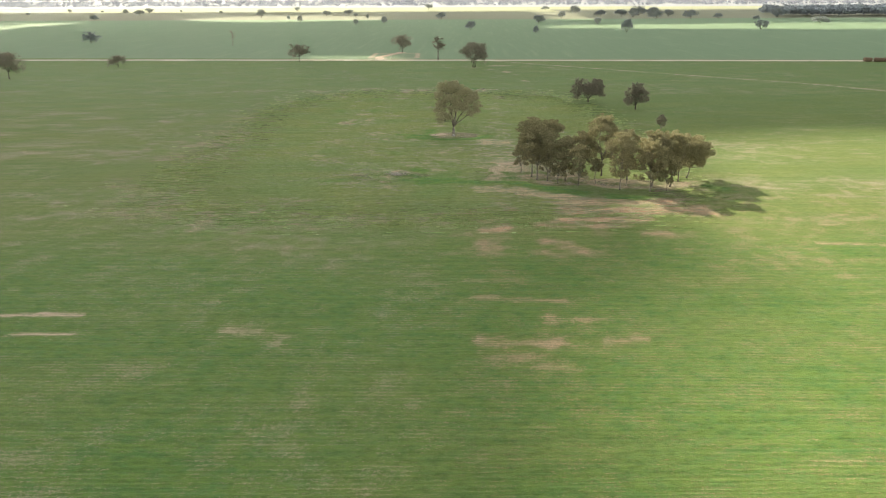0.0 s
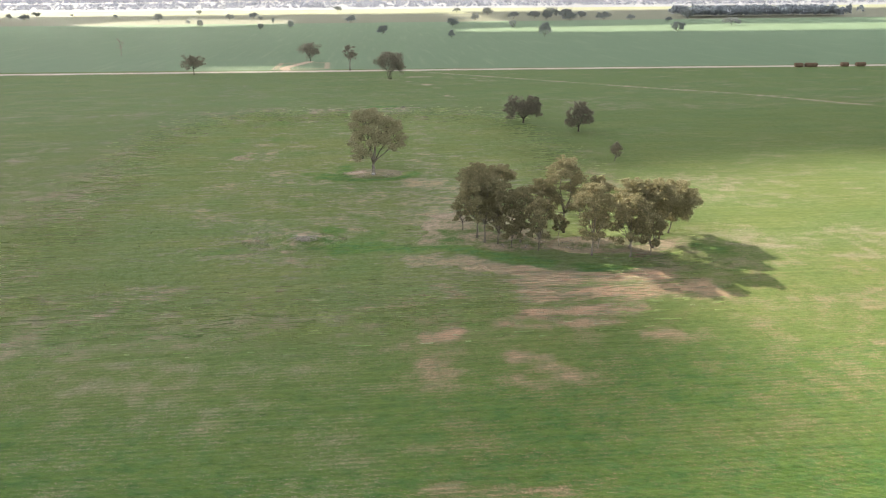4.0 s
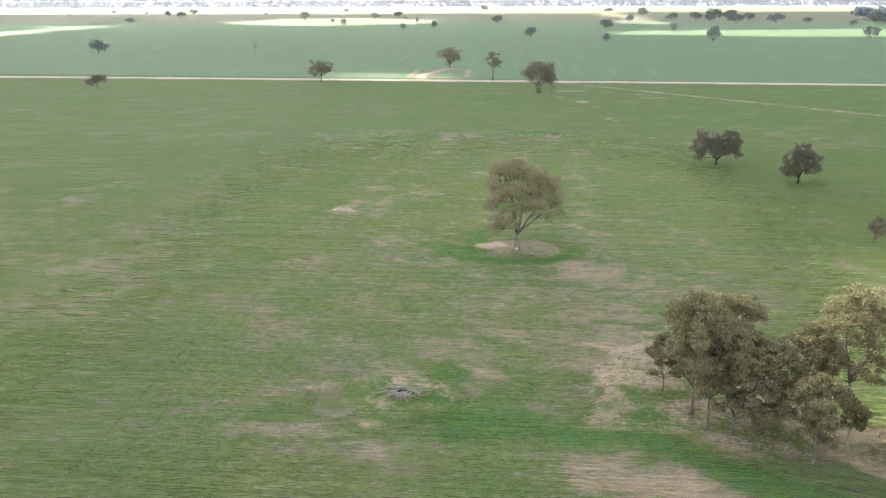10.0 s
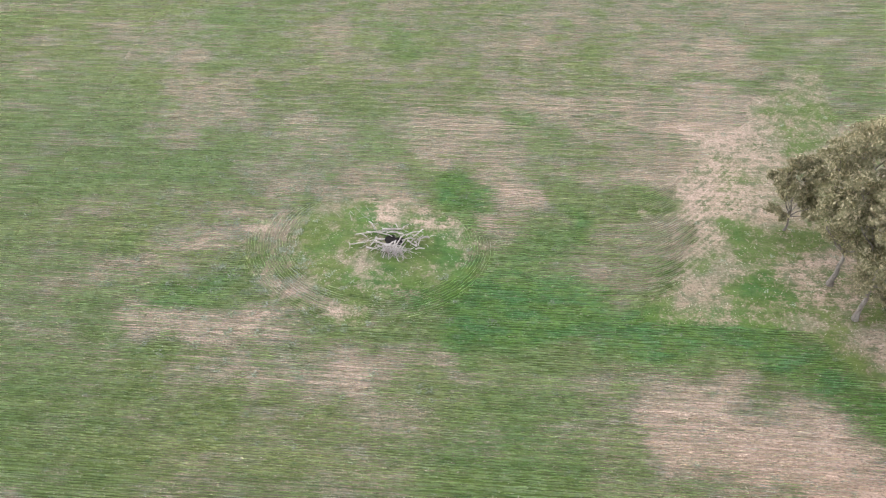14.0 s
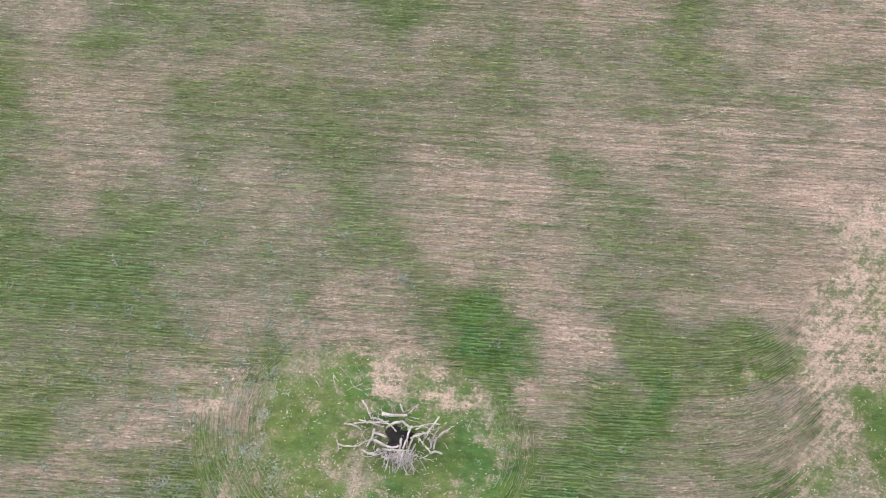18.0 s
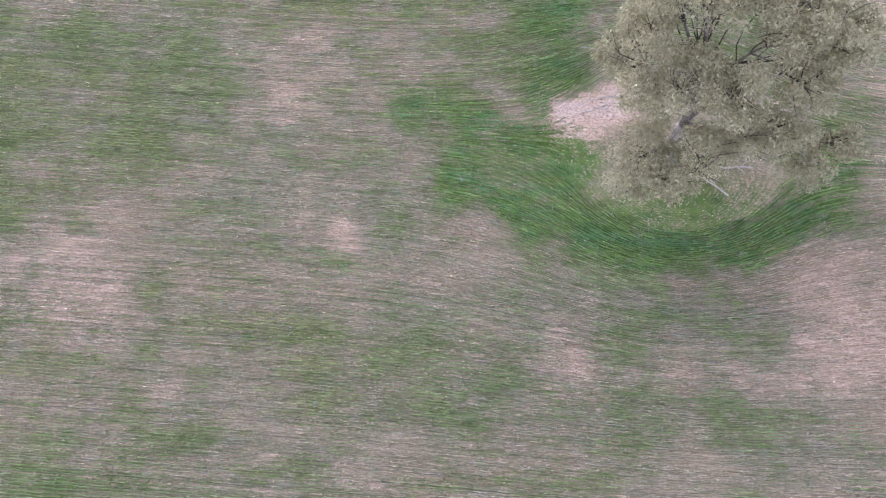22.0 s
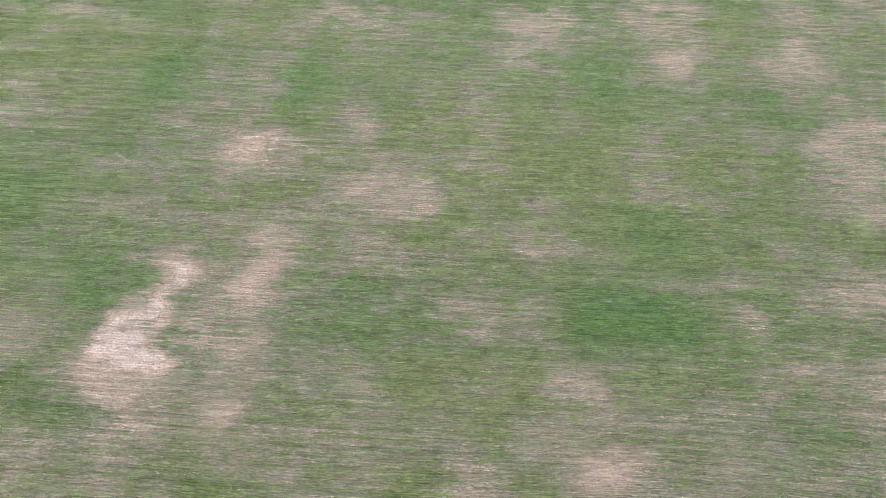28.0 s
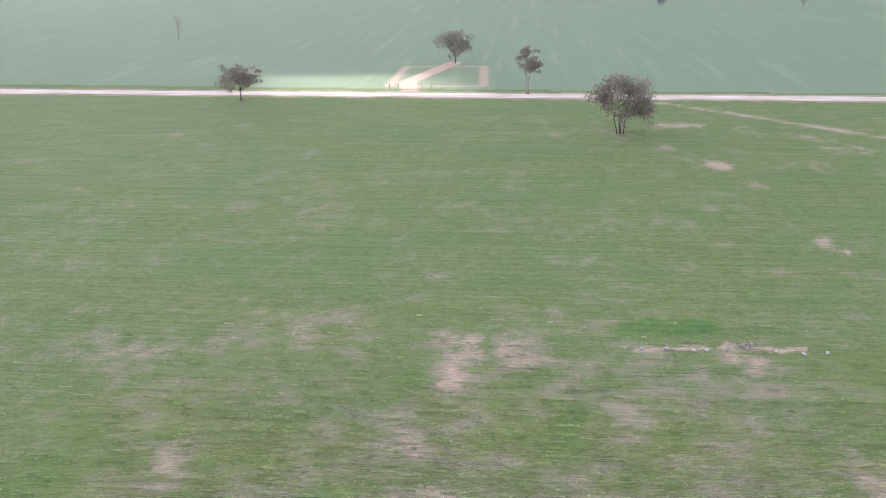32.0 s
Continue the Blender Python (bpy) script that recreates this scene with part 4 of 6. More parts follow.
ground_faces = np.stack([idx[:-1, :-1], idx[:-1, 1:], idx[1:, 1:], idx[1:, :-1]], -1).reshape(-1, 4)
ground_mesh = bpy.data.meshes.new("ground")
ground_mesh.from_pydata(ground_verts, [], ground_faces)
for key, values in (("bare", bare), ("lush", lush), ("row", row), ("drilled", drilled * np.interp(GY, [130, 175], [1.9, 1.0])), ("cover", cover - 0.20 * standing * drilled), ("harrow", harrow), ("haze_tint", 0.75 * np.clip((GY - 280) / 160, 0, 1)), ("ruddy", np.clip((198 - GY) / 14, 0, 1) * np.clip((GX + 8) / 15, 0, 1)), ("field", field)):
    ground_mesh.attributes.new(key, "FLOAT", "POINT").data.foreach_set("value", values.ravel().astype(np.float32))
ground_mesh.materials.append(FIELD)
ground_mesh.polygons.foreach_set("use_smooth", [True] * len(ground_mesh.polygons))
ground = tagged(new("ground", ground_mesh), "flat paddock of thin young cereal crop over pinkish soil", "ground", kind="structure")


def ribbon(name, points, half, mat, label, lift=0.12, step=6.0, wobble=0.5, seed=1):
    """A low cambered strip along a bent line, with uneven edges."""
    rnd = random.Random(seed)
    centre = []
    for (ax, ay), (bx, by) in zip(points, points[1:]):
        k = max(1, int(math.hypot(bx - ax, by - ay) / step))
        centre += [(ax + (bx - ax) * i / k, ay + (by - ay) * i / k) for i in range(k)]
    centre.append(points[-1])
    verts, faces = [], []
    for i, (x, y) in enumerate(centre):
        x2, y2 = centre[min(i + 1, len(centre) - 1)]
        x1, y1 = centre[max(i - 1, 0)]
        d = math.hypot(x2 - x1, y2 - y1)
        nx, ny = -(y2 - y1) / d, (x2 - x1) / d
        a, b = half + rnd.uniform(-wobble, wobble), half + rnd.uniform(-wobble, wobble)
        for off, z in ((-a, -0.1), (-a * 0.7, lift * 0.8), (0, lift), (b * 0.7, lift * 0.8), (b, -0.1)):
            verts.append((x + nx * off, y + ny * off, z + 0.06))
        if i:
            o = 5 * i
            faces += [(o - 5 + j, o - 4 + j, o + 1 + j, o + j) for j in range(4)]
    return tagged(mesh_object(name, verts, faces, mat, smooth=True), label, "road", kind="structure")


ribbon("road", [(-900, 632), (-218, 611), (101, 596), (330, 582), (900, 552)], 4.2, ROAD, "straight pale dirt road between two paddocks")


def at_grid(values, px, py):
    """Values of the ground's grid at places between its points (within its fine part)."""
    i = np.clip(np.searchsorted(gx, px) - 1, 0, len(gx) - 2)
    j = np.clip(np.searchsorted(gy, py) - 1, 0, len(gy) - 2)
    u, v = (px - gx[i]) / (gx[i + 1] - gx[i]), (py - gy[j]) / (gy[j + 1] - gy[j])
    return (values[j, i] * (1 - u) + values[j, i + 1] * u) * (1 - v) + (values[j + 1, i] * (1 - u) + values[j + 1, i + 1] * u) * v


def crop_rows(px, py, clear, sideways, seed):
    """The crop standing in its drilled rows, a low ragged ridge of leaf for each, missing where the soil is bare."""
    rng = np.random.default_rng(seed)
    c = at_grid(cover, px, py)
    stand = at_grid(standing, px, py)
    c = c + 0.32 * (vnoise(px, py, 5.0, 0.35, 6) - 0.5) + 0.5 * (vnoise(px, py, 1.7, 0.9, 1) - 0.5) + 0.6 * (vnoise(px, py, 0.8, 0.5, 2) - 0.5)
    vigour = (0.16 + 0.84 * np.clip((c - 0.05) / 0.85, 0, 1.25)) * np.clip(1.5 - at_grid(bare, px, py), 0, 1) * clear * (stand > 0.02 + 0.96 * vnoise(px, py, 1.6, 0.3, 4))
    vigour *= rng.uniform(0.3, 1.5, px.shape) * rng.uniform(0.75, 1.2, (px.shape[0], 1))
    vigour *= np.clip((vnoise(px, py, 1.3, 0.25, 5) - 0.3 + 0.55 * c) * 3, 0.2, 1)
    sx, sy = sideways
    wob = rng.normal(0, 0.026, px.shape)
    px, py = px + sx * wob, py + sy * wob
    h = 0.024 + 0.024 * vigour
    w = 0.013 + 0.048 * vigour
    z = at_grid(np.where(GY < 700, bumpy, 0.0), px, py)
    top = rng.normal(0, 0.02, px.shape)
    # each row: a low ridge of leaf with upright blades standing from its crest
    blade = (0.040 + 0.03 * vigour) * rng.uniform(0.5, 1.3, px.shape)
    lean = rng.normal(0, 0.012, px.shape)
    v = np.stack([np.stack([px - sx * w, py - sy * w, z - 0.01], -1), np.stack([px + sx * top, py + sy * top, z + h], -1), np.stack([px + sx * w, py + sy * w, z - 0.01], -1),
                  np.stack([px + sx * (top + lean), py + sy * (top + lean), z + h + blade], -1)], 2)
    n = np.arange(px.size * 4).reshape(*px.shape, 4)
    keep = (vigour[:, :-1] > 0.012) & (vigour[:, 1:] > 0.012)
    faces = np.concatenate([np.stack([n[:, :-1, i], n[:, 1:, i], n[:, 1:, j], n[:, :-1, j]], -1)[keep] for i, j in ((0, 1), (1, 2), (1, 3))])
    me = bpy.data.meshes.new("crop_rows")
    me.from_pydata(v.reshape(-1, 3), [], faces)
    stood = np.stack([c, c + 0.1, c, c + 0.75], -1)
    me.attributes.new("cover", "FLOAT", "POINT").data.foreach_set("value", stood.ravel().astype(np.float32))
    me.attributes.new("lush", "FLOAT", "POINT").data.foreach_set("value", np.repeat(at_grid(lush, px, py).ravel(), 4).astype(np.float32))
    me.materials.append(CROP)
    return tagged(new("crop_rows", me), "young green cereal crop in close drilled rows", "crop", kind="stuff")


def straight_rows(x0, x1, y0, y1, step, seed):
    rng = np.random.default_rng(seed)
    px, line = np.meshgrid(np.arange(x0, x1 + step / 2, step), np.arange(y0, y1, ROW))
    px = px + rng.uniform(-0.3, 0.3, px.shape) * step
    line = line + 0.04 * np.sin(line * 91.7) + 0.02 * np.sin(line * 37.3)
    py = line.copy()
    for _ in range(14):
        py = 0.5 * py + 0.5 * (line + swerve(px, py)[0])
    push, clear = swerve(px, py)
    settled = np.abs(py - push - line) < 0.05
    crop_rows(px, py, clear * settled, (0.0, 1.0), seed)


def circled_rows(r0, r1, count):
    """The rings that the seeder drew about the branch pile."""
    a, r = np.meshgrid(np.linspace(0, 2 * math.pi, count), np.arange(r0, r1, ROW))
    px, py = -17 + 1.36 * r * np.cos(a), 212.7 + r * np.sin(a)
    for _ in range(4):
        k = r / np.maximum(round_pile(px, py), 0.1)
        px, py = -17 + (px + 17) * k, 212.7 + (py - 212.7) * k
    patchy = (r < turned(px, py) + 0.1) * np.clip(0.25 + 1.3 * at_grid(harrow, px, py), 0, 1) * np.clip((vnoise(px, py, 3, 3, 0) - 0.2) * 3, 0, 1) * np.clip((r - 4.5) / 3, 0, 1)
    crop_rows(px, py, patchy, (np.cos(a), np.sin(a)), 6)


# the middle of the paddock, under the flight, and the strips round it
straight_rows(-50, 20, 190, 400, 0.45, 5)
straight_rows(-98, -50, 154, 434, 1.6, 7)
straight_rows(20, 74, 154, 434, 1.6, 8)
straight_rows(-50, 20, 154, 190, 1.0, 9)
straight_rows(-50, 20, 400, 434, 1.0, 10)
circled_rows(4.6, 9.4, 120)

# ---- trees ----
def tube(verts, faces, points, radii, sides=6):
    """Adds a bent tapered limb to a list of verts and faces."""
    start = len(verts)
    for i, (p, r) in enumerate(zip(points, radii)):
        d = (points[min(i + 1, len(points) - 1)] - points[max(i - 1, 0)]).normalized()
        u = d.orthogonal().normalized()
        w = d.cross(u)
        for k in range(sides):
            a = 2 * math.pi * k / sides
            verts.append(p + (u * math.cos(a) + w * math.sin(a)) * r)
    for i in range(len(points) - 1):
        for k in range(sides):
            a, b = start + i * sides + k, start + i * sides + (k + 1) % sides
            faces.append((a, b, b + sides, a + sides))
    faces.append(tuple(start + k for k in reversed(range(sides))))
    faces.append(tuple(start + (len(points) - 1) * sides + k for k in range(sides)))


def limb(rnd, a, b, r0, r1, bend=0.12, n=6):
    """Points and radii of a limb from a to b that sags and kinks."""
    span = (b - a).length
    side = Vector((rnd.uniform(-1, 1), rnd.uniform(-1, 1), rnd.uniform(-0.5, 0.8))) * span * bend
    pts = []
    for i in range(n):
        u = i / (n - 1)
        pts.append(a.lerp(b, u) + side * math.sin(math.pi * u) + Vector((rnd.uniform(-1, 1), rnd.uniform(-1, 1), 0)) * span * 0.025 * (0 < i < n - 1))
    return pts, [r0 + (r1 - r0) * (i / (n - 1)) ** 0.8 for i in range(n)]


def leaves(rng, centres, sizes, total, leaf, droop=0.5, capped=0.35):
    """Sprigs, each one small bent leaf blade, thrown over many overlapping puffs."""
    centres, sizes = np.array(centres), np.array(sizes)
    weight = (sizes[:, 0] * sizes[:, 1]) ** 0.9
    pick = rng.choice(len(centres), total, p=weight / weight.sum())
    d = rng.normal(size=(total, 3))
    d /= np.linalg.norm(d, axis=1)[:, None]
    d[:, 2] = np.where(rng.random(total) < capped, np.abs(d[:, 2]), d[:, 2])
    r = rng.random(total) ** 0.45
    p = centres[pick] + d * r[:, None] * sizes[pick]
    axis = rng.normal(size=(total, 3)) * 0.8 + d * 0.5
    axis[:, 2] -= droop
    axis /= np.linalg.norm(axis, axis=1)[:, None]
    side = np.cross(axis, rng.normal(size=(total, 3)))
    side /= np.linalg.norm(side, axis=1)[:, None]
    length = leaf * rng.uniform(0.6, 1.5, total)[:, None]
    width = length * rng.uniform(0.28, 0.55, total)[:, None]
    v = np.stack([p - axis * length * 0.5, p + side * width * 0.5, p + axis * length * 0.5, p - side * width * 0.5], 1).reshape(-1, 3)
    f = np.arange(total * 4).reshape(-1, 4)
    return v, f


def puffs(rnd, tips, spread, count, flat=0.7):
    centres, sizes = [], []
    for t in tips:
        for _ in range(count):
            s = spread * rnd.uniform(0.55, 1.15)
            centres.append(t + Vector((rnd.gauss(0, 0.6), rnd.gauss(0, 0.6), rnd.gauss(0.1, 0.45))) * spread)
            sizes.append((s, s * rnd.uniform(0.8, 1.2), s * flat))
    return centres, sizes


def spread_out(lobes, high):
    """The heads of a crown in order: first, those above a height that lie farthest apart."""
    rest = list(lobes)
    out = []
    while rest:
        pick = max(rest, key=lambda q: (q[2] > high, min([math.hypot(q[0] - p[0], q[1] - p[1]) for p in out] or [q[2]])))
        out.append(pick)
        rest.remove(pick)
    return out


def gum_tree(name, x, y, h, w, seed, leaf_mat, bark_mat, label, group="", total=6000, leaf=0.42, stems=1, clear=0.3, lean=(0, 0),
             limbs=7, spread=0.14, flat=0.7, dead_twigs=0, category="tree", limb_parts=True, fill=14, low=0.28, bulk=1.0, lobes=(), limb_bark=None, headed=False, twigs=4.5, capped=0.35):
    """A eucalypt: forked trunk, rising limbs and a crown of many leafy puffs with gaps between them."""
    rnd, rng = random.Random(seed), np.random.default_rng(seed)
    tree = thing(name, label, category, group, (x, y, -0.15))
    tips, twig_v, twig_f, heads = [], [], [], []
    top = Vector((lean[0], lean[1], h))
    girth = (h * 0.014 + w * 0.006) * bulk
    for s in range(stems):
        off = Vector((rnd.uniform(-1, 1), rnd.uniform(-1, 1), 0)) * (0.25 * w * 0.25 if stems > 1 else 0)
        ang0 = rnd.uniform(0, 6.28)
        fork = Vector((off.x * 2 + lean[0] * clear, off.y * 2 + lean[1] * clear, h * clear * rnd.uniform(0.85, 1.15)))
        tv, tf = [], []
        pts, rad = limb(rnd, off, fork, girth / stems ** 0.5, girth * (0.55 if headed else 0.72) / stems ** 0.5, 0.06, 6)
        rad[0] *= 1.5
        tube(tv, tf, pts, rad, 8)
        mesh_object("trunk", tv, tf, bark_mat, tree, smooth=True)
        forks = [(pts[5], girth * 0.5), (pts[4], girth * 0.42)]
        for main, (lx, ly, lz, lr) in enumerate(spread_out(lobes, 0.5 * h)):
            end = Vector((lx, ly, lz - 0.3 * lr))
            lv, lf = [], []
            if main < 6:
                start, stout = pts[5], girth * 0.46
            else:
                start, stout = min(forks, key=lambda q: (q[0] - end).length + (4 if q[0].z > end.z - 0.3 else 0))
            reach, thick = limb(rnd, start, end, stout, max(girth * 0.06, 0.03), 0.09, 8)
            forks += [(reach[i], thick[i] * 0.72) for i in (2, 3, 4, 5, 6)]
            tube(lv, lf, reach, thick, 6)
            mesh_object("limb", lv, lf, bark_mat, tree, smooth=True)
            heads.append((Vector((lx, ly, lz - 0.15 * lr)), (lr * 0.74, lr * 0.74, lr * (0.46 if capped > 0.5 else 0.62))))
            for j in range(9):
                d = Vector((rnd.gauss(0, 1), rnd.gauss(0, 1), rnd.gauss(0.3, 0.8))).normalized()
                q = lr * rnd.uniform(0.3, 0.46)
                heads.append((Vector((lx, ly, lz)) + Vector((d.x, d.y, d.z * 0.8)) * lr * 0.72, (q, q, q * 0.72)))
            for j in range(int(4 + lr * twigs)):
                d = Vector((rnd.gauss(0, 1), rnd.gauss(0, 1), rnd.gauss(0.35, 0.8))).normalized()
                e = Vector((lx, ly, lz)) + Vector((d.x * lr, d.y * lr, d.z * lr * 0.8)) * rnd.uniform(0.55, 1.0)
                bv, bf = [], []
                tube(bv, bf, *limb(rnd, reach[rnd.choice((4, 5, 6, 7))], e, girth * 0.09, girth * 0.025, 0.16, 5), 4)
                mesh_object("branch", bv, bf, limb_bark or bark_mat, tree, smooth=True)
                tips.append(e)
        for k in range(0 if lobes else limbs if stems == 1 else max(2, limbs // stems)):
            a = ang0 + 2.4 * k + rnd.uniform(-0.3, 0.3)
            reach = 0.5 * w * (0.35 + 0.6 * ((k % 3) / 2)) * rnd.uniform(0.85, 1.1)
            high = h * (0.92 - 0.38 * ((k % 3) / 2) - rnd.uniform(0, 0.12))
            end = Vector((lean[0] * high / h + off.x + math.cos(a) * reach, lean[1] * high / h + off.y + math.sin(a) * reach, high - spread * w * 0.4))
            lv, lf = [], []
            pts, rad = limb(rnd, fork, end, girth * 0.5 / stems ** 0.4, girth * 0.1, 0.12, 6)
            tube(lv, lf, pts, rad, 6)
            if limb_parts:
                mesh_object("limb", lv, lf, bark_mat, tree, smooth=True)
            else:
                tube(twig_v, twig_f, pts, rad, 5)
            tips.append(end)
            for j in range(4):
                b = pts[2 + j % 3] if j < 3 else pts[4]
                e = b + Vector((rnd.gauss(0, 1), rnd.gauss(0, 1), rnd.uniform(0.1, 1.3))).normalized() * w * rnd.uniform(0.12, 0.24)
                e.z = min(e.z, h - spread * w * 0.5)
                tp, tr = limb(rnd, b, e, girth * 0.2, girth * 0.04, 0.15, 5)
                tube(twig_v, twig_f, tp, tr, 4)
                tips.append(e)
    if twig_v:
        tagged(mesh_object("bough", twig_v, twig_f, bark_mat, tree, smooth=True), kind="stuff")
    # more foliage over a dome, thickest above
    for k in range(fill):
        a, e = rnd.uniform(0, 6.28), math.asin(rnd.uniform(-0.55, 1.0))
        r = rnd.uniform(0.6, 0.88)
        z = h * (low + 1) / 2 + math.sin(e) * r * h * (1 - low) / 2
        tips.append(Vector((lean[0] * z / h + math.cos(a) * math.cos(e) * r * w / 2, lean[1] * z / h + math.sin(a) * math.cos(e) * r * w / 2, z)))
    centres, sizes = puffs(rnd, tips, spread * w * 0.62, 2, flat)
    if headed:
        centres, sizes = [c for c, _ in heads], [z for _, z in heads]
    # puffs stay inside the tree's own height
    centres = [Vector((c.x, c.y, min(c.z, h - s[2]))) for c, s in zip(centres, sizes)]
    v, f = leaves(rng, [tuple(c) for c in centres], sizes, total, leaf, 0.5, capped)
    mesh_object("crown", v, f, leaf_mat, tree)
    if dead_twigs:
        for k in range(dead_twigs):
            a = rnd.uniform(0, 6.28)
            s = Vector((math.cos(a) * w * 0.33, math.sin(a) * w * 0.33, h * rnd.uniform(0.3, 0.6)))
            e = s + Vector((math.cos(a), math.sin(a), rnd.uniform(-0.3, 0.6))) * w * rnd.uniform(0.12, 0.24)
            dv, df = [], []
            pts, rad = limb(rnd, s, e, 0.07, 0.015, 0.2, 6)
            tube(dv, df, pts, rad, 5)
            for j in (2, 3, 4):
                e2 = pts[j] + Vector((rnd.gauss(0, 1), rnd.gauss(0, 1), rnd.gauss(0, 0.6))).normalized() * w * 0.07
                tube(dv, df, *limb(rnd, pts[j], e2, 0.03, 0.01, 0.2, 4), 4)
            mesh_object("dead_branch", dv, df, DEAD_WOOD, tree, "bare pale dead branch", smooth=True)
    return tree


# the lone gum: a low fork, rising limbs, each with a head of foliage (place, radius)
LONE_CROWN = [(-4.4, 1.5, 16.8, 2.0), (-2.0, 0.0, 17.1, 2.2), (0.8, 1.0, 17.1, 2.3), (2.4, -0.5, 15.6, 2.0), (-3.0, 3.5, 15.5, 2.0), (0.0, 4.5, 15.2, 2.2), (3.6, 4.0, 14.6, 2.0),
              (-4.8, -0.5, 14.2, 1.8), (5.6, 0.5, 14.6, 2.3), (7.0, 1.0, 13.0, 1.9), (4.2, -2.0, 12.8, 2.0), (5.6, 4.0, 12.0, 2.2), (-2.2, -2.5, 13.0, 2.1), (0.4, -3.0, 13.2, 2.2)]
LONE_SKIRT = [(-4.6, -2.0, 11.4, 1.7), (1.6, -3.8, 10.8, 2.0), (3.4, -4.0, 10.4, 1.8), (-3.6, 3.0, 10.6, 2.0), (-5.2, 1.5, 9.0, 1.6), (0.5, 6.0, 11.0, 2.0), (-3.6, -4.0, 8.2, 2.0),
              (-1.8, -5.4, 7.6, 1.8), (-4.2, -5.2, 6.2, 1.6), (-0.5, -5.0, 9.6, 1.8), (5.6, -4.8, 8.8, 1.4), (7.4, -3.6, 9.2, 1.3), (7.6, 2.5, 10.0, 1.8), (3.0, 6.2, 9.8, 1.6)]
gum_tree("gum_tree", -1.2, 276.5, 19.2, 16.0, 11, GREY_LEAF, BARK, "tall lone gum tree with a wide grey-brown crown", total=100000, leaf=0.215, limb_bark=DARK_BARK,
         clear=0.17, spread=0.098, flat=0.7, dead_twigs=9, fill=0, bulk=1.7, lobes=[(x * 1.06, y * 1.1 - 0.3, z, r * 1.17) for x, y, z, r in LONE_CROWN + LONE_SKIRT], headed=True, twigs=3.5)

# the clump: one grove of separate trees
GROVE = [(18.0, 216.6, 8.4, 5.5, 0), (21.6, 206.9, 15.5, 9.5, 1), (20.5, 210.5, 16.8, 9.6, 1), (25.5, 212.5, 16.0, 9.0, 1), (24.3, 205.6, 12.0, 6.5, 0), (26.7, 203.0, 8.5, 6.0, 0), (29.1, 206.1, 12.5, 7.5, 0),
         (31.7, 200.2, 11.4, 7.0, 0), (34.0, 210.5, 13.0, 7.5, 1), (39.5, 212.0, 17.5, 9.5, 1), (41.6, 196.0, 15.5, 9.5, 0), (45.5, 207.0, 14.0, 7.5, 1),
         (48.7, 194.2, 13.5, 9.0, 0), (50.5, 200.0, 15.0, 9.5, 1), (55.0, 199.5, 15.0, 9.5, 1), (58.5, 205.5, 13.5, 9.0, 1), (61.9, 209.4, 12.0, 11.0, 1),
         (44.0, 200.5, 9.0, 4.5, 2), (36.5, 203.0, 7.0, 3.6, 2), (53.0, 194.8, 9.5, 6.0, 0)]


def domed(seed, h, w, low):
    """Heads of foliage for a crown: an uneven dome of rounded heads over a skirt of smaller ones (place, radius)."""
    rnd = random.Random(seed)
    out, n = [], int(6 + w * 0.9)
    for k in range(n):
        u, a = math.sqrt((k + 0.3) / n), 2.4 * k + rnd.uniform(-0.4, 0.4)
        r = w * rnd.uniform(0.135, 0.2)
        reach = (0.5 * w - 0.7 * r) * u
        out.append((reach * math.cos(a), reach * math.sin(a), h - 0.85 * r - (u ** 2) * h * (1 - low) * rnd.uniform(0.30, 0.50), r))
    for k in range(n):
        a, r = 2.4 * k + rnd.uniform(0, 1.2), w * rnd.uniform(0.11, 0.165)
        reach = w * rnd.uniform(0.12, 0.36)
        out.append((reach * math.cos(a), reach * math.sin(a), h * (low + (0.66 - low) * ((k + 0.5) / n)), r))
    return out


for i, (x, y, h, w, style) in enumerate(GROVE):
    low = (0.24, 0.30, 0.5)[style]
    gum_tree("gum_tree", x, y, h, w, 40 + i, GUM_LEAF, PALE_BARK if style == 2 else BARK,
             ("small gum tree with a sparse olive crown in a grove", "tall gum tree with a domed olive-brown crown in a grove", "slender pale-barked gum sapling in a grove")[style],
             "grove of gum trees", total=int(2100 * w * (1 + (style == 1) * 0.3)), leaf=0.27, clear=0.24 if style != 2 else 0.45, fill=0, stems=1,
             lean=(2.5, 0.5) if i == 16 else (0, 0), lobes=[(lx + (1.6 if i == 16 else 0), ly, lz, lr) for lx, ly, lz, lr in domed(500 + i, h, w * 1.06, low)], headed=True, twigs=1.0, bulk=0.85, capped=0.8)

# paddock trees nearby
TWIN_HEADS = [(-5.0, 0.0, 7.4, 2.8), (-3.4, 1.0, 9.6, 2.4), (-1.2, 0.0, 7.6, 2.3), (3.0, 0.0, 8.2, 2.9), (5.4, 0.0, 7.6, 2.6), (4.0, 1.0, 9.8, 2.2), (-2.6, -2.6, 6.6, 2.4),
              (3.0, -2.6, 6.8, 2.4), (0.0, 2.6, 7.6, 2.4), (5.4, 2.0, 6.0, 2.0), (-5.6, -1.0, 5.4, 1.8), (0.8, -3.0, 5.6, 1.6)]
gum_tree("gum_tree", 58.8, 365.2, 12.4, 12.0, 71, DARK_LEAF, DARK_BARK, "dark dense twin-crowned tree in the paddock", "paddock trees", 22000, 0.36, clear=0.12, spread=0.13, flat=0.8, fill=0, bulk=1.7, lobes=[(x, y, z * 1.18 - 2.9, r * 1.12) for x, y, z, r in TWIN_HEADS])
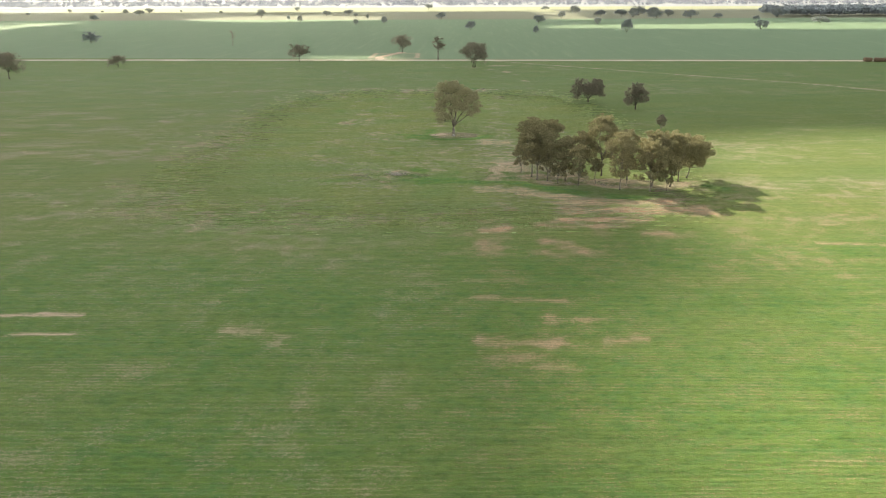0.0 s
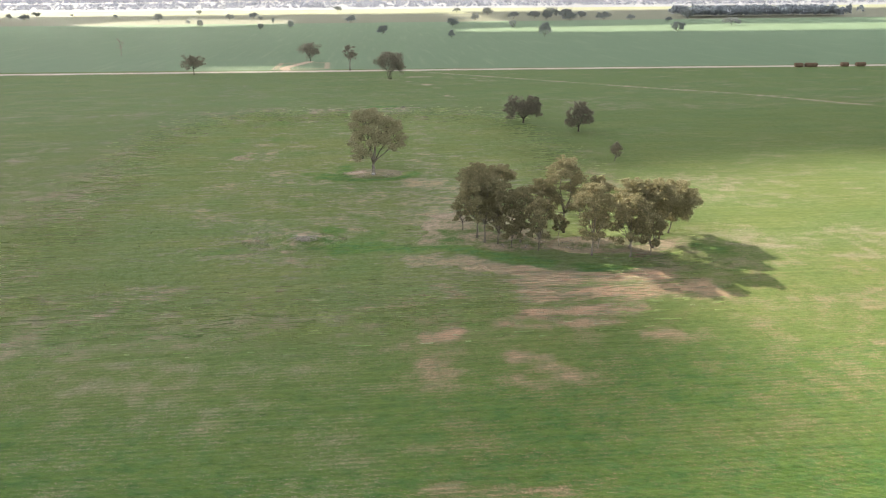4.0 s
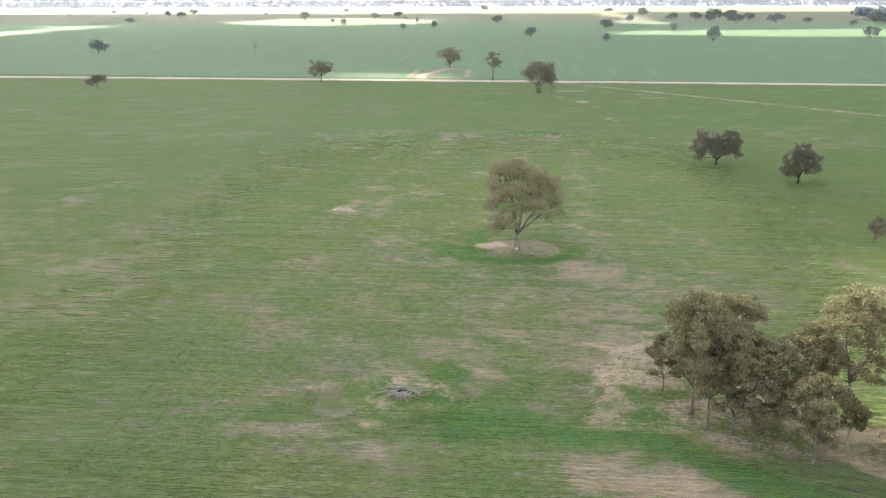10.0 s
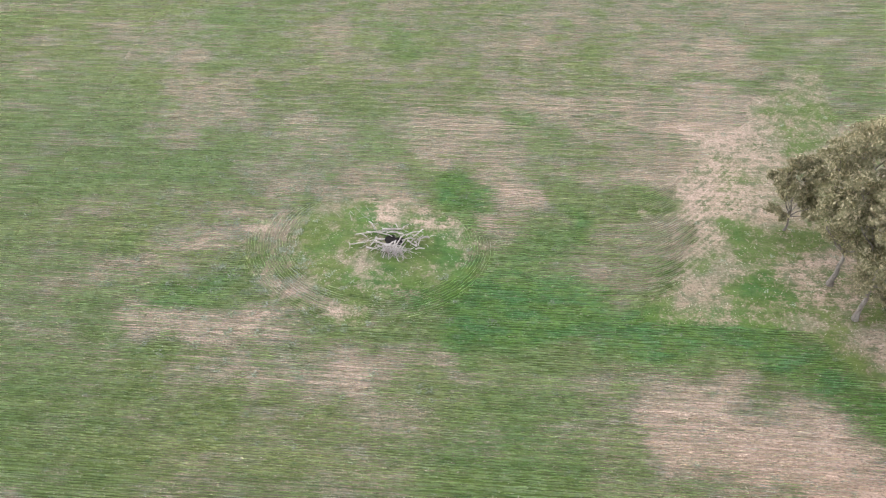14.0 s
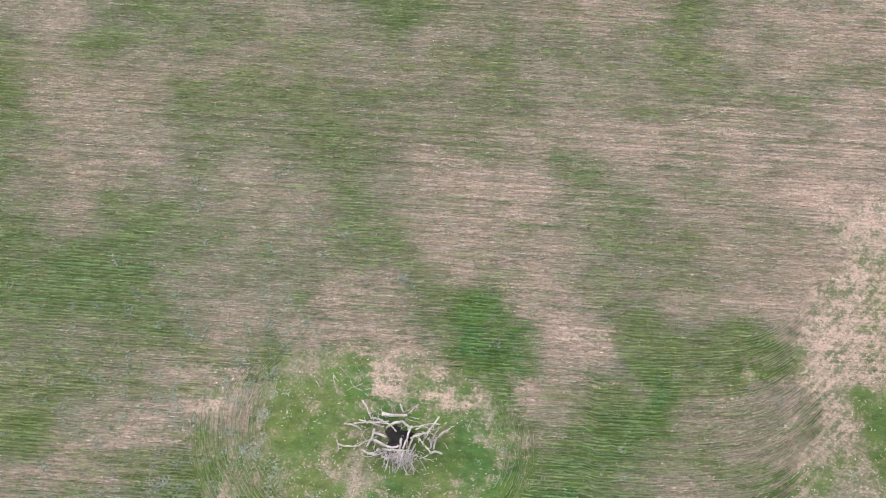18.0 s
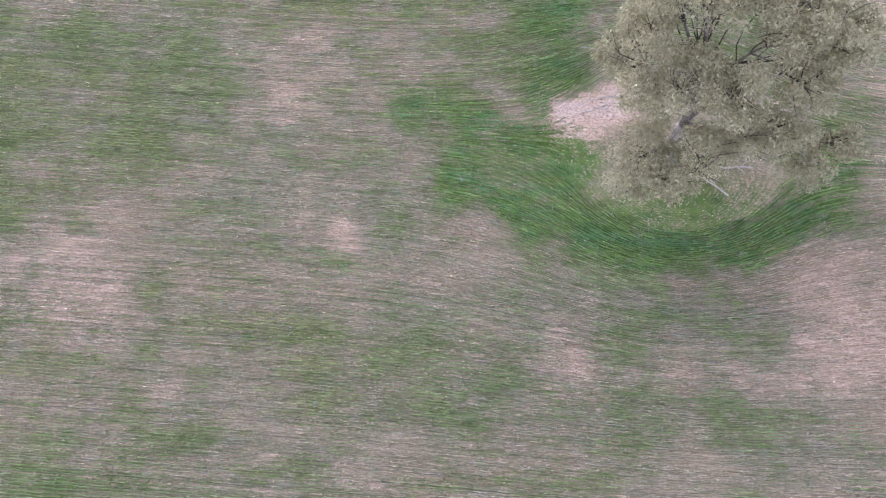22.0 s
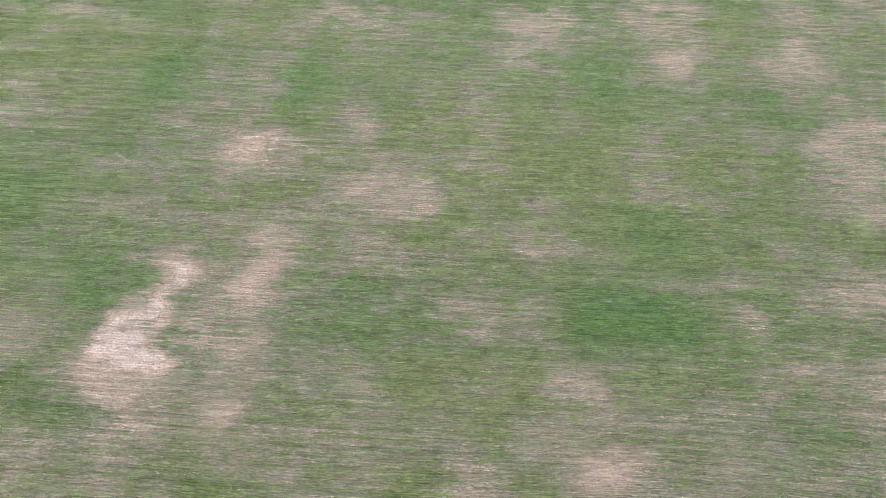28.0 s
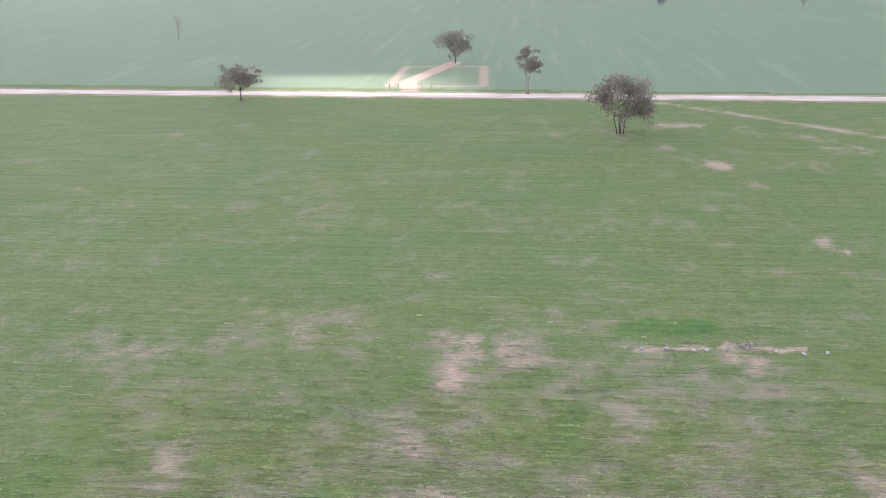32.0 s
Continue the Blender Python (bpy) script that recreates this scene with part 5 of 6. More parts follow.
ROUND_HEADS = [(0.0, 0.0, 9.6, 2.4), (-2.0, 0.0, 7.4, 2.4), (2.0, 0.0, 7.6, 2.5), (3.5, 0.0, 5.6, 1.9), (-3.6, 0.0, 4.8, 1.8), (0.0, -2.2, 6.2, 2.4), (0.0, 2.2, 6.4, 2.4), (1.4, -1.5, 8.8, 1.9)]
gum_tree("gum_tree", 75.3, 341.6, 12.2, 10.5, 73, DARK_LEAF, DARK_BARK, "dark dense tree alone in the paddock", "paddock trees", 15000, 0.36, clear=0.14, spread=0.14, flat=0.8, fill=0, bulk=1.6, lobes=[(x * 0.92, y, z * 1.15 - 2.2, r * 1.12) for x, y, z, r in ROUND_HEADS])
gum_tree("gum_tree", 72.6, 285.7, 6.6, 3.4, 74, DARK_LEAF, BARK, "small slender tree in the paddock", "paddock trees", 2000, 0.35, limbs=5, clear=0.16, spread=0.25, lean=(0.6, 0), fill=26, low=0.16)
gum_tree("gum_tree", 118.9, 182.0, 14.1, 11.0, 75, GREY_LEAF, PALE_BARK, "sunlit pale-barked gum tree", "paddock trees", 9000, 0.46, limbs=7, clear=0.3, spread=0.2)
gum_tree("gum_tree", 165.2, 243.6, 11.6, 10.0, 76, DARK_LEAF, DARK_BARK, "dark gum tree with an open crown", "paddock trees", 5000, 0.5, limbs=6, clear=0.35, spread=0.18)

# trees along the road
gum_tree("gum_tree", -116, 592, 13.3, 16.5, 81, DARK_LEAF, DARK_BARK, "spreading dark gum tree at the roadside", "roadside trees", 5500, 0.6, limbs=8, clear=0.28, spread=0.15)
gum_tree("gum_tree", -15.5, 603.9, 17.2, 9.5, 82, DARK_LEAF, BARK, "thin-crowned gum with two slender trunks at the roadside", "roadside trees", 3200, 0.55, stems=2, limbs=6, clear=0.45, spread=0.2)
gum_tree("gum_tree", 10.3, 542.4, 16.6, 18.0, 83, DARK_LEAF, DARK_BARK, "broad many-stemmed gum tree in the crop near the road", "roadside trees", 9000, 0.6, stems=4, limbs=12, clear=0.28, spread=0.2, fill=26, low=0.16, flat=0.9)
gum_tree("gum_tree", -47.4, 682, 15.0, 15.0, 84, DARK_LEAF, DARK_BARK, "rounded gum tree beside a bare gateway", "roadside trees", 5500, 0.6, limbs=7, clear=0.22, spread=0.2, fill=26, low=0.16, flat=0.9)
gum_tree("gum_tree", -265, 474, 15.8, 17.0, 85, DARK_LEAF, DARK_BARK, "large dark gum tree in the crop", "paddock trees", 6500, 0.6, limbs=7, clear=0.25, spread=0.2, fill=26, low=0.16, flat=0.9)
gum_tree("gum_tree", -232, 552, 8.0, 11.0, 86, DARK_LEAF, DARK_BARK, "low twin-crowned dark tree in the crop", "paddock trees", 4000, 0.55, stems=2, limbs=6, clear=0.2, spread=0.22, fill=26, low=0.16, flat=0.9)


def dead_tree(x, y, h, seed):
    rnd = random.Random(seed)
    tree = thing("dead_tree", "bare reddish-brown dead tree standing in the far paddock", "dead tree", "", (x, y, 0))
    v, f = [], []
    pts, rad = limb(rnd, Vector((0, 0, -0.2)), Vector((0.6, 0, h * 0.75)), 0.28, 0.1, 0.05)
    tube(v, f, pts, rad, 7)
    mesh_object("trunk", v, f, RED_BARK, tree, smooth=True)
    for k in range(12):
        p = pts[2 + k % 4]
        e = p + Vector((rnd.gauss(0, 1), rnd.gauss(0, 1), rnd.uniform(0.8, 2.2))).normalized() * h * rnd.uniform(0.25, 0.4)
        v, f = [], []
        lp, lr = limb(rnd, p, e, 0.09, 0.03, 0.15)
        tube(v, f, lp, lr, 5)
        for j in (2, 3, 4):
            tube(v, f, *limb(rnd, lp[j], lp[j] + Vector((rnd.gauss(0, 1), rnd.gauss(0, 1), 1)).normalized() * h * 0.14, 0.04, 0.015, 0.2, 4), 4)
        mesh_object("limb", v, f, RED_BARK, tree, smooth=True)
    return tree


dead_tree(-214.8, 777, 14.7, 5)

# far trees: each one a thing, simpler
FAR_LEFT = [(-672, 1520, 10, 16), (-367, 815, 12.5, 16), (-1006, 1925, 6, 12), (-1016, 2157, 9, 12), (-922, 2140, 6, 10), (-778, 1930, 13, 14),
            (-710, 1839, 14, 22), (-772, 2063, 13, 20), (-723, 2155, 6, 8), (-570, 1982, 8, 9), (-388, 1623, 18, 18), (-310, 1501, 9, 7),
            (-265, 1377, 12, 9), (-430, 2207, 11, 18), (-279, 1737, 13, 17)]
FAR_MID = [(-241, 1804, 13, 20), (-213, 1693, 8, 10), (-159, 1266, 9, 8), (-168, 1509, 10, 6), (-117, 1280, 13, 9), (-88, 2316, 17, 22),
           (-34, 1491, 14, 17), (14, 1079, 11.5, 14), (121, 1293, 13, 18), (220, 2189, 11, 20), (89, 977, 10, 7), (183, 1516, 14, 14),
           (256, 1881, 17, 22), (202, 1229, 11, 12), (270, 1621, 14, 20)]
FAR_RIGHT = [(196, 980, 17, 15), (354, 1674, 20, 34), (342, 1468, 15, 26), (320, 1560, 14, 22), (407, 1486, 16, 26), (453, 1480, 10, 16), (492, 1400, 8, 12),
             (376, 1048, 13, 17), (560, 1492, 18, 22), (526, 1231, 12, 26), (421, 585, 14, 15), (310, 1620, 15, 26), (395, 1600, 14, 20),
             (375, 1640, 18, 24), (640, 1010, 12, 15), (800, 1250, 13, 20)]
far_models = []
for s in range(5):
    far_models.append(gum_tree("far_tree", 0, -900, 10, 12, 200 + s, HAZED_FAR_LEAF, DARK_BARK, "distant dark paddock tree", "distant trees", 1700, 0.85, limbs=5, clear=0.12, spread=0.2, flat=1.0, limb_parts=False, fill=34, low=0.06))
spot = random.Random(9)
for i, (x, y, h, w) in enumerate(FAR_LEFT + FAR_MID + FAR_RIGHT):
    src = far_models[i % 5]
    if i < 5:
        ob = src
    else:
        ob = copy_thing(src, pose(x, y, 0))
    ob.matrix_basis = pose(x, y, -0.2, 0, 0, spot.uniform(0, 360)) @ Matrix.Diagonal((w / 12, w / 12, h / 10, 1))


def woods(name, strips, mat, label, seed, per=0.02):
    """Far woods: rows of many crowns on short stems, joined."""
    rng = np.random.default_rng(seed)
    vs, fs, k = [], [], 0
    for x0, x1, y0, y1, h, n, leafn in strips:
        for _ in range(n):
            x, y, hh = rng.uniform(x0, x1), rng.uniform(y0, y1), h * rng.uniform(0.6, 1.15)
            c = [(x + rng.normal() * hh * 0.25, y + rng.normal() * hh * 0.25, hh * rng.uniform(0.45, 0.75)) for _ in range(4)]
            s = [(hh * 0.33, hh * 0.33, hh * 0.28)] * 4
            v, f = leaves(rng, c, s, leafn, hh * 0.27)
            vs.append(v)
            fs.append(f + k)
            k += len(v)
    ob = mesh_object(name, np.concatenate(vs), np.concatenate(fs), mat)
    return tagged(ob, label, "woods", kind="stuff")


woods("plantation", [(590, 900, 1560, 1680, 20, 260, 110)], HAZED_BELT_LEAF, "dense dark belt of trees beyond the paddocks", 3)
woods("tree_line", [(-2600, 3200, 2720, 2860, 15, 1300, 34), (-3500, 4200, 3200, 3400, 20, 1800, 34), (-4000, 4500, 4100, 4700, 34, 1900, 34)], HAZED_WOOD_LEAF, "long line of woods on the horizon, tinted blue-grey for haze", 4)

# ---- the ring of dead branches round a dark hole ----
# the larger pieces as they lie round the hollow: two ends and the thickness
LOGS_WEST = [(-3.4, 0.6, -2.3, 0.3, 0.07), (-3.7, -0.65, -1.3, -0.05, 0.065), (-2.8, 0.65, -0.6, 0.95, 0.06), (-2.4, 2.1, -1.7, 1.0, 0.07),
             (-1.8, 1.05, -0.1, 0.35, 0.085), (-1.1, 1.35, 0.5, 1.4, 0.13), (0.2, 1.0, -0.75, 0.5, 0.1), (-1.45, -0.25, 0.15, -0.5, 0.11),
             (-1.5, 0.4, -1.9, -0.7, 0.09), (-1.55, 0.2, -0.7, 0.0, 0.1), (-0.85, -0.75, 0.8, -0.75, 0.09), (-1.15, -0.8, -0.85, -1.05, 0.12),
             (-3.8, -0.4, -3.65, -1.1, 0.05), (-2.2, -0.9, -1.2, -1.1, 0.08), (-2.5, 0.9, -0.9, 0.6, 0.05), (-2.2, 0.75, -0.5, 0.75, 0.045)]
LOGS_EAST = [(0.55, 1.5, 1.15, 2.1, 0.06), (0.0, 2.05, 0.3, 1.55, 0.05), (0.2, 1.0, 0.85, 0.65, 0.1), (2.5, 1.45, 1.8, 0.4, 0.075), (1.8, 0.4, 0.8, 0.0, 0.09),
             (0.85, 0.75, 0.4, -0.7, 0.09), (3.1, 0.6, 2.3, -0.55, 0.09), (1.3, 0.0, 2.1, -0.75, 0.09), (1.9, 0.1, 2.1, -0.5, 0.12), (2.1, -0.85, 2.85, -0.8, 0.09),
             (0.25, -0.05, 0.2, -1.15, 0.1), (1.1, 0.55, 2.6, 0.95, 0.05), (1.0, 0.2, 0.65, -1.15, 0.08), (1.15, -0.3, 0.7, -1.5, 0.07), (2.55, 0.8, 2.2, -0.05, 0.05),
             (-0.7, -1.35, 0.8, -1.4, 0.07), (3.1, 0.6, 3.5, 0.95, 0.03), (0.6, 0.5, 2.2, 0.6, 0.05)]


def branch_pile(x, y):
    rnd = random.Random(21)
    pile = thing("branch_pile", "heap of pale weathered dead branches ringing a dark hollow", "branch pile", "", (x, y, 0.26))

    def piece(a, b, girth, bend, forks):
        v, f = [], []
        pts, rad = limb(rnd, a, b, girth * rnd.uniform(0.9, 1.1), girth * rnd.uniform(0.5, 0.8), bend, 8)
        tube(v, f, pts, rad, 7)
        span = (b - a).length
        for j in range(forks):
            p = pts[rnd.choice((3, 4, 5, 6))]
            e = p + ((b - a).normalized() + Vector((rnd.gauss(0, 0.8), rnd.gauss(0, 0.8), rnd.uniform(-0.1, 0.4)))).normalized() * span * rnd.uniform(0.25, 0.5)
            tube(v, f, *limb(rnd, p, e, girth * 0.55, girth * 0.2, 0.2, 5), 5)
        for q in v:
            q.z = max(q.z, -0.12)
        mesh_object("branch", v, f, DEAD_WOOD, pile, smooth=True)

    for k, (x0, y0, x1, y1, girth) in enumerate(LOGS_WEST + LOGS_EAST):
        lift = 0.1 + 0.1 * (k % 4)
        near = 0.25 * math.exp(-(x1 * x1 + y1 * y1))
        piece(Vector((x0, y0, lift * 0.7)), Vector((x1, y1, lift + near)), girth * 0.88, 0.17, rnd.choice((0, 1, 2)) if girth < 0.1 else 0)
    # the thick of the heap south of the hollow, and thin sticks about it
    for k in range(64):
        a = Vector((rnd.gauss(0.25, 0.55), rnd.uniform(-1.1, -0.7), rnd.uniform(0.1, 0.45)))
        h = rnd.gauss(-1.57, 0.5) if k % 3 else rnd.uniform(-3.1, 0)
        piece(a, a + Vector((math.cos(h), math.sin(h), -0.15)) * rnd.uniform(0.5, 1.5), rnd.choice((0.02, 0.025, 0.03, 0.045)), 0.22, rnd.choice((0, 1)))
    for k in range(44):
        t = rnd.uniform(0, 6.28)
        a = Vector((math.cos(t) * rnd.uniform(0.8, 3.0), math.sin(t) * rnd.uniform(0.7, 1.6), 0.05))
        h = t + rnd.gauss(0, 0.9)
        piece(a, a + Vector((math.cos(h), math.sin(h), 0.06)) * rnd.uniform(0.3, 0.9), rnd.choice((0.015, 0.02, 0.025)), 0.22, 1)
    for k in range(9):
        a = Vector((-3.0 + rnd.gauss(0, 0.9), 3.2 + rnd.gauss(0, 0.4), -0.05))
        h = rnd.gauss(2.6, 0.4)
        piece(a, a + Vector((math.cos(h), math.sin(h), 0.02)) * rnd.uniform(0.4, 1.3), 0.02, 0.2, 1)
    # low ring in near-black colour, standing in for the shade inside a hole
    v, f = [], []
    n = 18
    for ring, (r, z) in enumerate(((0.82, -0.1), (0.72, 0.18), (0.54, 0.24), (0.42, 0.10), (0.08, 0.07), (0.0, 0.07))):
        for k in range(n):
            a = 2 * math.pi * k / n
            q = r * (1 + 0.2 * math.sin(3 * a + 1) + 0.14 * math.sin(5 * a))
            v.append((q * math.cos(a), q * math.sin(a) * 0.9, z + 0.05 * math.sin(4 * a) * (ring in (1, 2))))
    for ring in range(5):
        for k in range(n):
            a, b = ring * n + k, ring * n + (k + 1) % n
            f.append((a, b, b + n, a + n))
    mesh_object("dark_hole", v, f, HOLE_BLACK, pile, "low black ring standing in for a dark hole", smooth=True)


branch_pile(-16.0, 212.66)


# ---- small things in the paddock ----
def lump(name, at, size, mat, label, category, seed, group=""):
    """A worn boulder."""
    rnd = random.Random(seed)
    bm = bmesh.new()
    bmesh.ops.create_icosphere(bm, subdivisions=2, radius=1.0)
    for v in bm.verts:
        k = 1 + 0.22 * noise.noise(v.co * 1.7 + Vector((seed, 0, 0)))
        v.co = Vector((v.co.x * size[0] * k, v.co.y * size[1] * k, max(v.co.z, -0.5) * size[2] * k))
    me = bpy.data.meshes.new(name)
    bm.to_mesh(me)
    bm.free()
    me.materials.append(mat)
    me.polygons.foreach_set("use_smooth", [True] * len(me.polygons))
    ob = new(name, me)
    ob.matrix_basis = pose(*at, 0, 0, rnd.uniform(0, 360))
    return tagged(ob, label, category, group)


def fallen(name, x, y, span, girth, heading, seed, label, group="", mat=None, forks=2, z=0.1):
    """A dead branch lying on the ground, forked and bent."""
    rnd = random.Random(seed)
    v, f = [], []
    d = Vector((math.cos(heading), math.sin(heading), 0)) * span / 2
    pts, rad = limb(rnd, -d, d, girth, girth * 0.4, 0.12, 7)
    tube(v, f, pts, rad, 7)
    for j in range(forks):
        p = pts[2 + j]
        e = p + (d.normalized() + Vector((rnd.gauss(0, 0.8), rnd.gauss(0, 0.8), rnd.uniform(0, 0.4)))).normalized() * span * 0.35
        tube(v, f, *limb(rnd, p, e, girth * 0.5, girth * 0.2, 0.15, 5), 5)
    for p in v:
        p.z = max(p.z, -girth)
    ob = mesh_object(name, v, f, mat or DEAD_WOOD, smooth=True)
    ob.location = (x, y, z)
    return tagged(ob, label, "fallen branch", group)


ROCK = earth_material("pale_rock", (0.42, 0.39, 0.38), (0.60, 0.57, 0.55), 4.0)
lump("boulder", (-1.3, 275.3, 0.25), (0.6, 0.5, 0.4), ROCK, "pale boulder under the lone gum tree", "rock", 3)
for k, (x, y, s, a) in enumerate(((-6.2, 279.6, 3.4, 0.5), (1.5, 273.5, 3.0, 2.6), (3.6, 275.0, 2.2, 0.1), (-4.0, 274.2, 2.0, 1.2))):
    fallen("fallen_branch", x, y, s, 0.08, a, 300 + k, "grey dead branch lying under the lone gum tree", "fallen branches")
for k, (x, y, s, a) in enumerate(((24.6, 204.2, 2.2, 2.0), (29.4, 202.4, 1.9, 0.4), (30.0, 203.5, 2.4, 1.1), (37.8, 200.5, 2.6, 2.4), (39.0, 205.0, 3.0, 0.2), (42.0, 207.5, 2.2, 1.0),
                                  (46.2, 196.5, 2.0, 0.7), (51.5, 196.0, 2.4, 2.8), (56.5, 201.0, 2.4, 1.6), (33.6, 205.2, 1.8, 0.9))):
    fallen("fallen_branch", x, y, s, 0.07, a, 330 + k, "pale dead branch on the ground in the grove", "fallen branches")
fallen("fallen_log", 110.2, 182.1, 4.6, 0.28, 0.1, 351, "grey fallen log lying in the sunlit crop", forks=1, z=0.22)
for k, (dx, dy, s, a) in enumerate(((0, 0, 2.4, 0.3), (0.6, 0.5, 2.0, 1.4), (-0.8, 0.3, 1.8, 2.5), (0.3, -0.4, 2.6, 0.0), (-0.2, 0.6, 1.5, 0.9))):
    fallen("fallen_branch", 12.6 + dx, 415.6 + dy, s, 0.11, a, 360 + k, "dark weathered branch in a low heap on a bare bank", "heap of branches", BARK, z=0.3)
for k in range(9):
    rk = random.Random(400 + k)
    lump("stone", (-1 + 2.9 * k + rk.uniform(-1, 1), 414.4 + rk.uniform(-0.6, 0.9), 0.1), (rk.uniform(0.2, 0.4), rk.uniform(0.2, 0.35), 0.2), ROCK, "pale field stone on a bare bank", "stone", k, "field stones")


# ---- the gateway and bales by the road ----
POST = bark_material("grey_post_timber", (0.42, 0.39, 0.36), (0.62, 0.59, 0.55), 0.7)
HAY = earth_material("brown_hay", (0.16, 0.105, 0.075), (0.25, 0.17, 0.12), 2.0)


def gate_post(x, y, h):
    bm = bmesh.new()
    bmesh.ops.create_cone(bm, cap_ends=True, segments=10, radius1=0.16, radius2=0.14, depth=h + 0.4, matrix=Matrix.Translation((0, 0, h / 2 - 0.2)))
    bmesh.ops.create_cone(bm, cap_ends=True, segments=10, radius1=0.14, radius2=0.04, depth=0.08, matrix=Matrix.Translation((0, 0, h + 0.04)))
    me = bpy.data.meshes.new("gate_post")
    bm.to_mesh(me)
    bm.free()
    me.materials.append(POST)
    ob = new("gate_post", me)
    ob.location = (x, y, 0.1)
    return tagged(ob, "pale timber gate post beside the dirt road", "post", "gateway posts")


for x in (-67, -63.5, -54.5, -51):
    gate_post(x, 616.0 + (x + 60) * -0.06, 1.6)


def bale(x, y, length, heading, seed):
    """A long low stack of hay with slumped, rounded edges."""
    bm = bmesh.new()
    bmesh.ops.create_cube(bm, size=1.0)
    bmesh.ops.subdivide_edges(bm, edges=bm.edges[:], cuts=3, use_grid_fill=True)
    for v in bm.verts:
        n = noise.noise_vector(v.co * 3 + Vector((seed, 0, 0))) * 0.06
        r = 1 - 0.22 * max(0, abs(v.co.z) - 0.2) * 2
        v.co = Vector(((v.co.x * r + n.x) * length, (v.co.y * r + n.y) * 3.2, (v.co.z + n.z + 0.45) * 2.6))
    me = bpy.data.meshes.new("hay_stack")
    bm.to_mesh(me)
    bm.free()
    me.materials.append(HAY)
    me.polygons.foreach_set("use_smooth", [True] * len(me.polygons))
    ob = new("hay_stack", me)
    ob.matrix_basis = pose(x, y, 0.2, 0, 0, heading)
    return tagged(ob, "low brown hay stack beside the dirt road", "hay stack", "hay stacks")


for k, (x, y, s) in enumerate(((285, 578, 5), (293, 577, 8), (316, 576, 4.5), (327, 575.5, 6), (352, 574, 7))):
    bale(x, y, s, -3, k)


# ---- weeds: grey-green rosettes scattered over the fallow round the branch pile ----
def weeds(count, seed):
    rng = np.random.default_rng(seed)
    near = rng.random(count) < 0.14
    x = np.where(near, rng.normal(-26, 8, count), rng.uniform(-70, 36, count))
    y = np.where(near, rng.normal(211, 7, count), rng.uniform(178, 386, count))
    size = np.where(near, rng.uniform(0.12, 0.5, count), rng.uniform(0.08, 0.3, count))
    vs, fs = [], []
    for k in range(count):
        z = float(0.02)
        n = 26 if size[k] > 0.25 else 8
        for j in range(n):
            a = rng.uniform(0, 6.28)
            d = np.array([math.cos(a), math.sin(a), rng.uniform(0.25, 0.8)])
            side = np.array([-d[1], d[0], 0]) * 0.28
            o = np.array([x[k], y[k], z + 0.05]) + rng.normal(0, 0.45, 3) * size[k] * np.array([1, 1, 0])
            tip = o + d * size[k] * rng.uniform(0.2, 0.5)
            mid = o + d * size[k] * 0.18
            i = len(vs)
            vs += [o, mid + side * size[k] * 0.4, tip, mid - side * size[k] * 0.4]
            fs.append((i, i + 1, i + 2, i + 3))
    return tagged(mesh_object("weeds", vs, fs, WEED), "grey-green weed rosettes scattered through the crop", "weeds", kind="stuff")


def straws(count, seed):
    """Pale bits of last year's stubble lying between and on the rows."""
    rng = np.random.default_rng(seed)
    x, y = rng.uniform(-62, 32, count), rng.uniform(184, 400, count)
    a = rng.normal(0, 0.7, count)
    half = rng.uniform(0.03, 0.085, count)[:, None]
    along = np.stack([np.cos(a), np.sin(a), rng.normal(0, 0.25, count)], -1) * half
    side = np.stack([-np.sin(a), np.cos(a), np.zeros(count)], -1) * rng.uniform(0.010, 0.022, count)[:, None]
    p = np.stack([x, y, at_grid(bumpy, x, y) + rng.uniform(0.045, 0.085, count)], -1)
    v = np.stack([p - along - side, p + along - side * 0.4, p + along + side, p - along + side * 0.4], 1).reshape(-1, 3)
    return tagged(mesh_object("straw", v, np.arange(count * 4).reshape(-1, 4), STRAW), "pale dry straw scattered through the thin crop", "straw", kind="stuff")


STRAW = leaf_material("dry_straw", ((0.62, 0.55, 0.42), (0.72, 0.64, 0.50), (0.80, 0.74, 0.62)), 0.15)
straws(60000, 12)
WEED = leaf_material("weed_leaf", ((0.25, 0.31, 0.17), (0.31, 0.35, 0.25), (0.46, 0.48, 0.40)), 0.3)
weeds(4200, 8)

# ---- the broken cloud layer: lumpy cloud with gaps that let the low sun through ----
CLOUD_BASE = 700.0


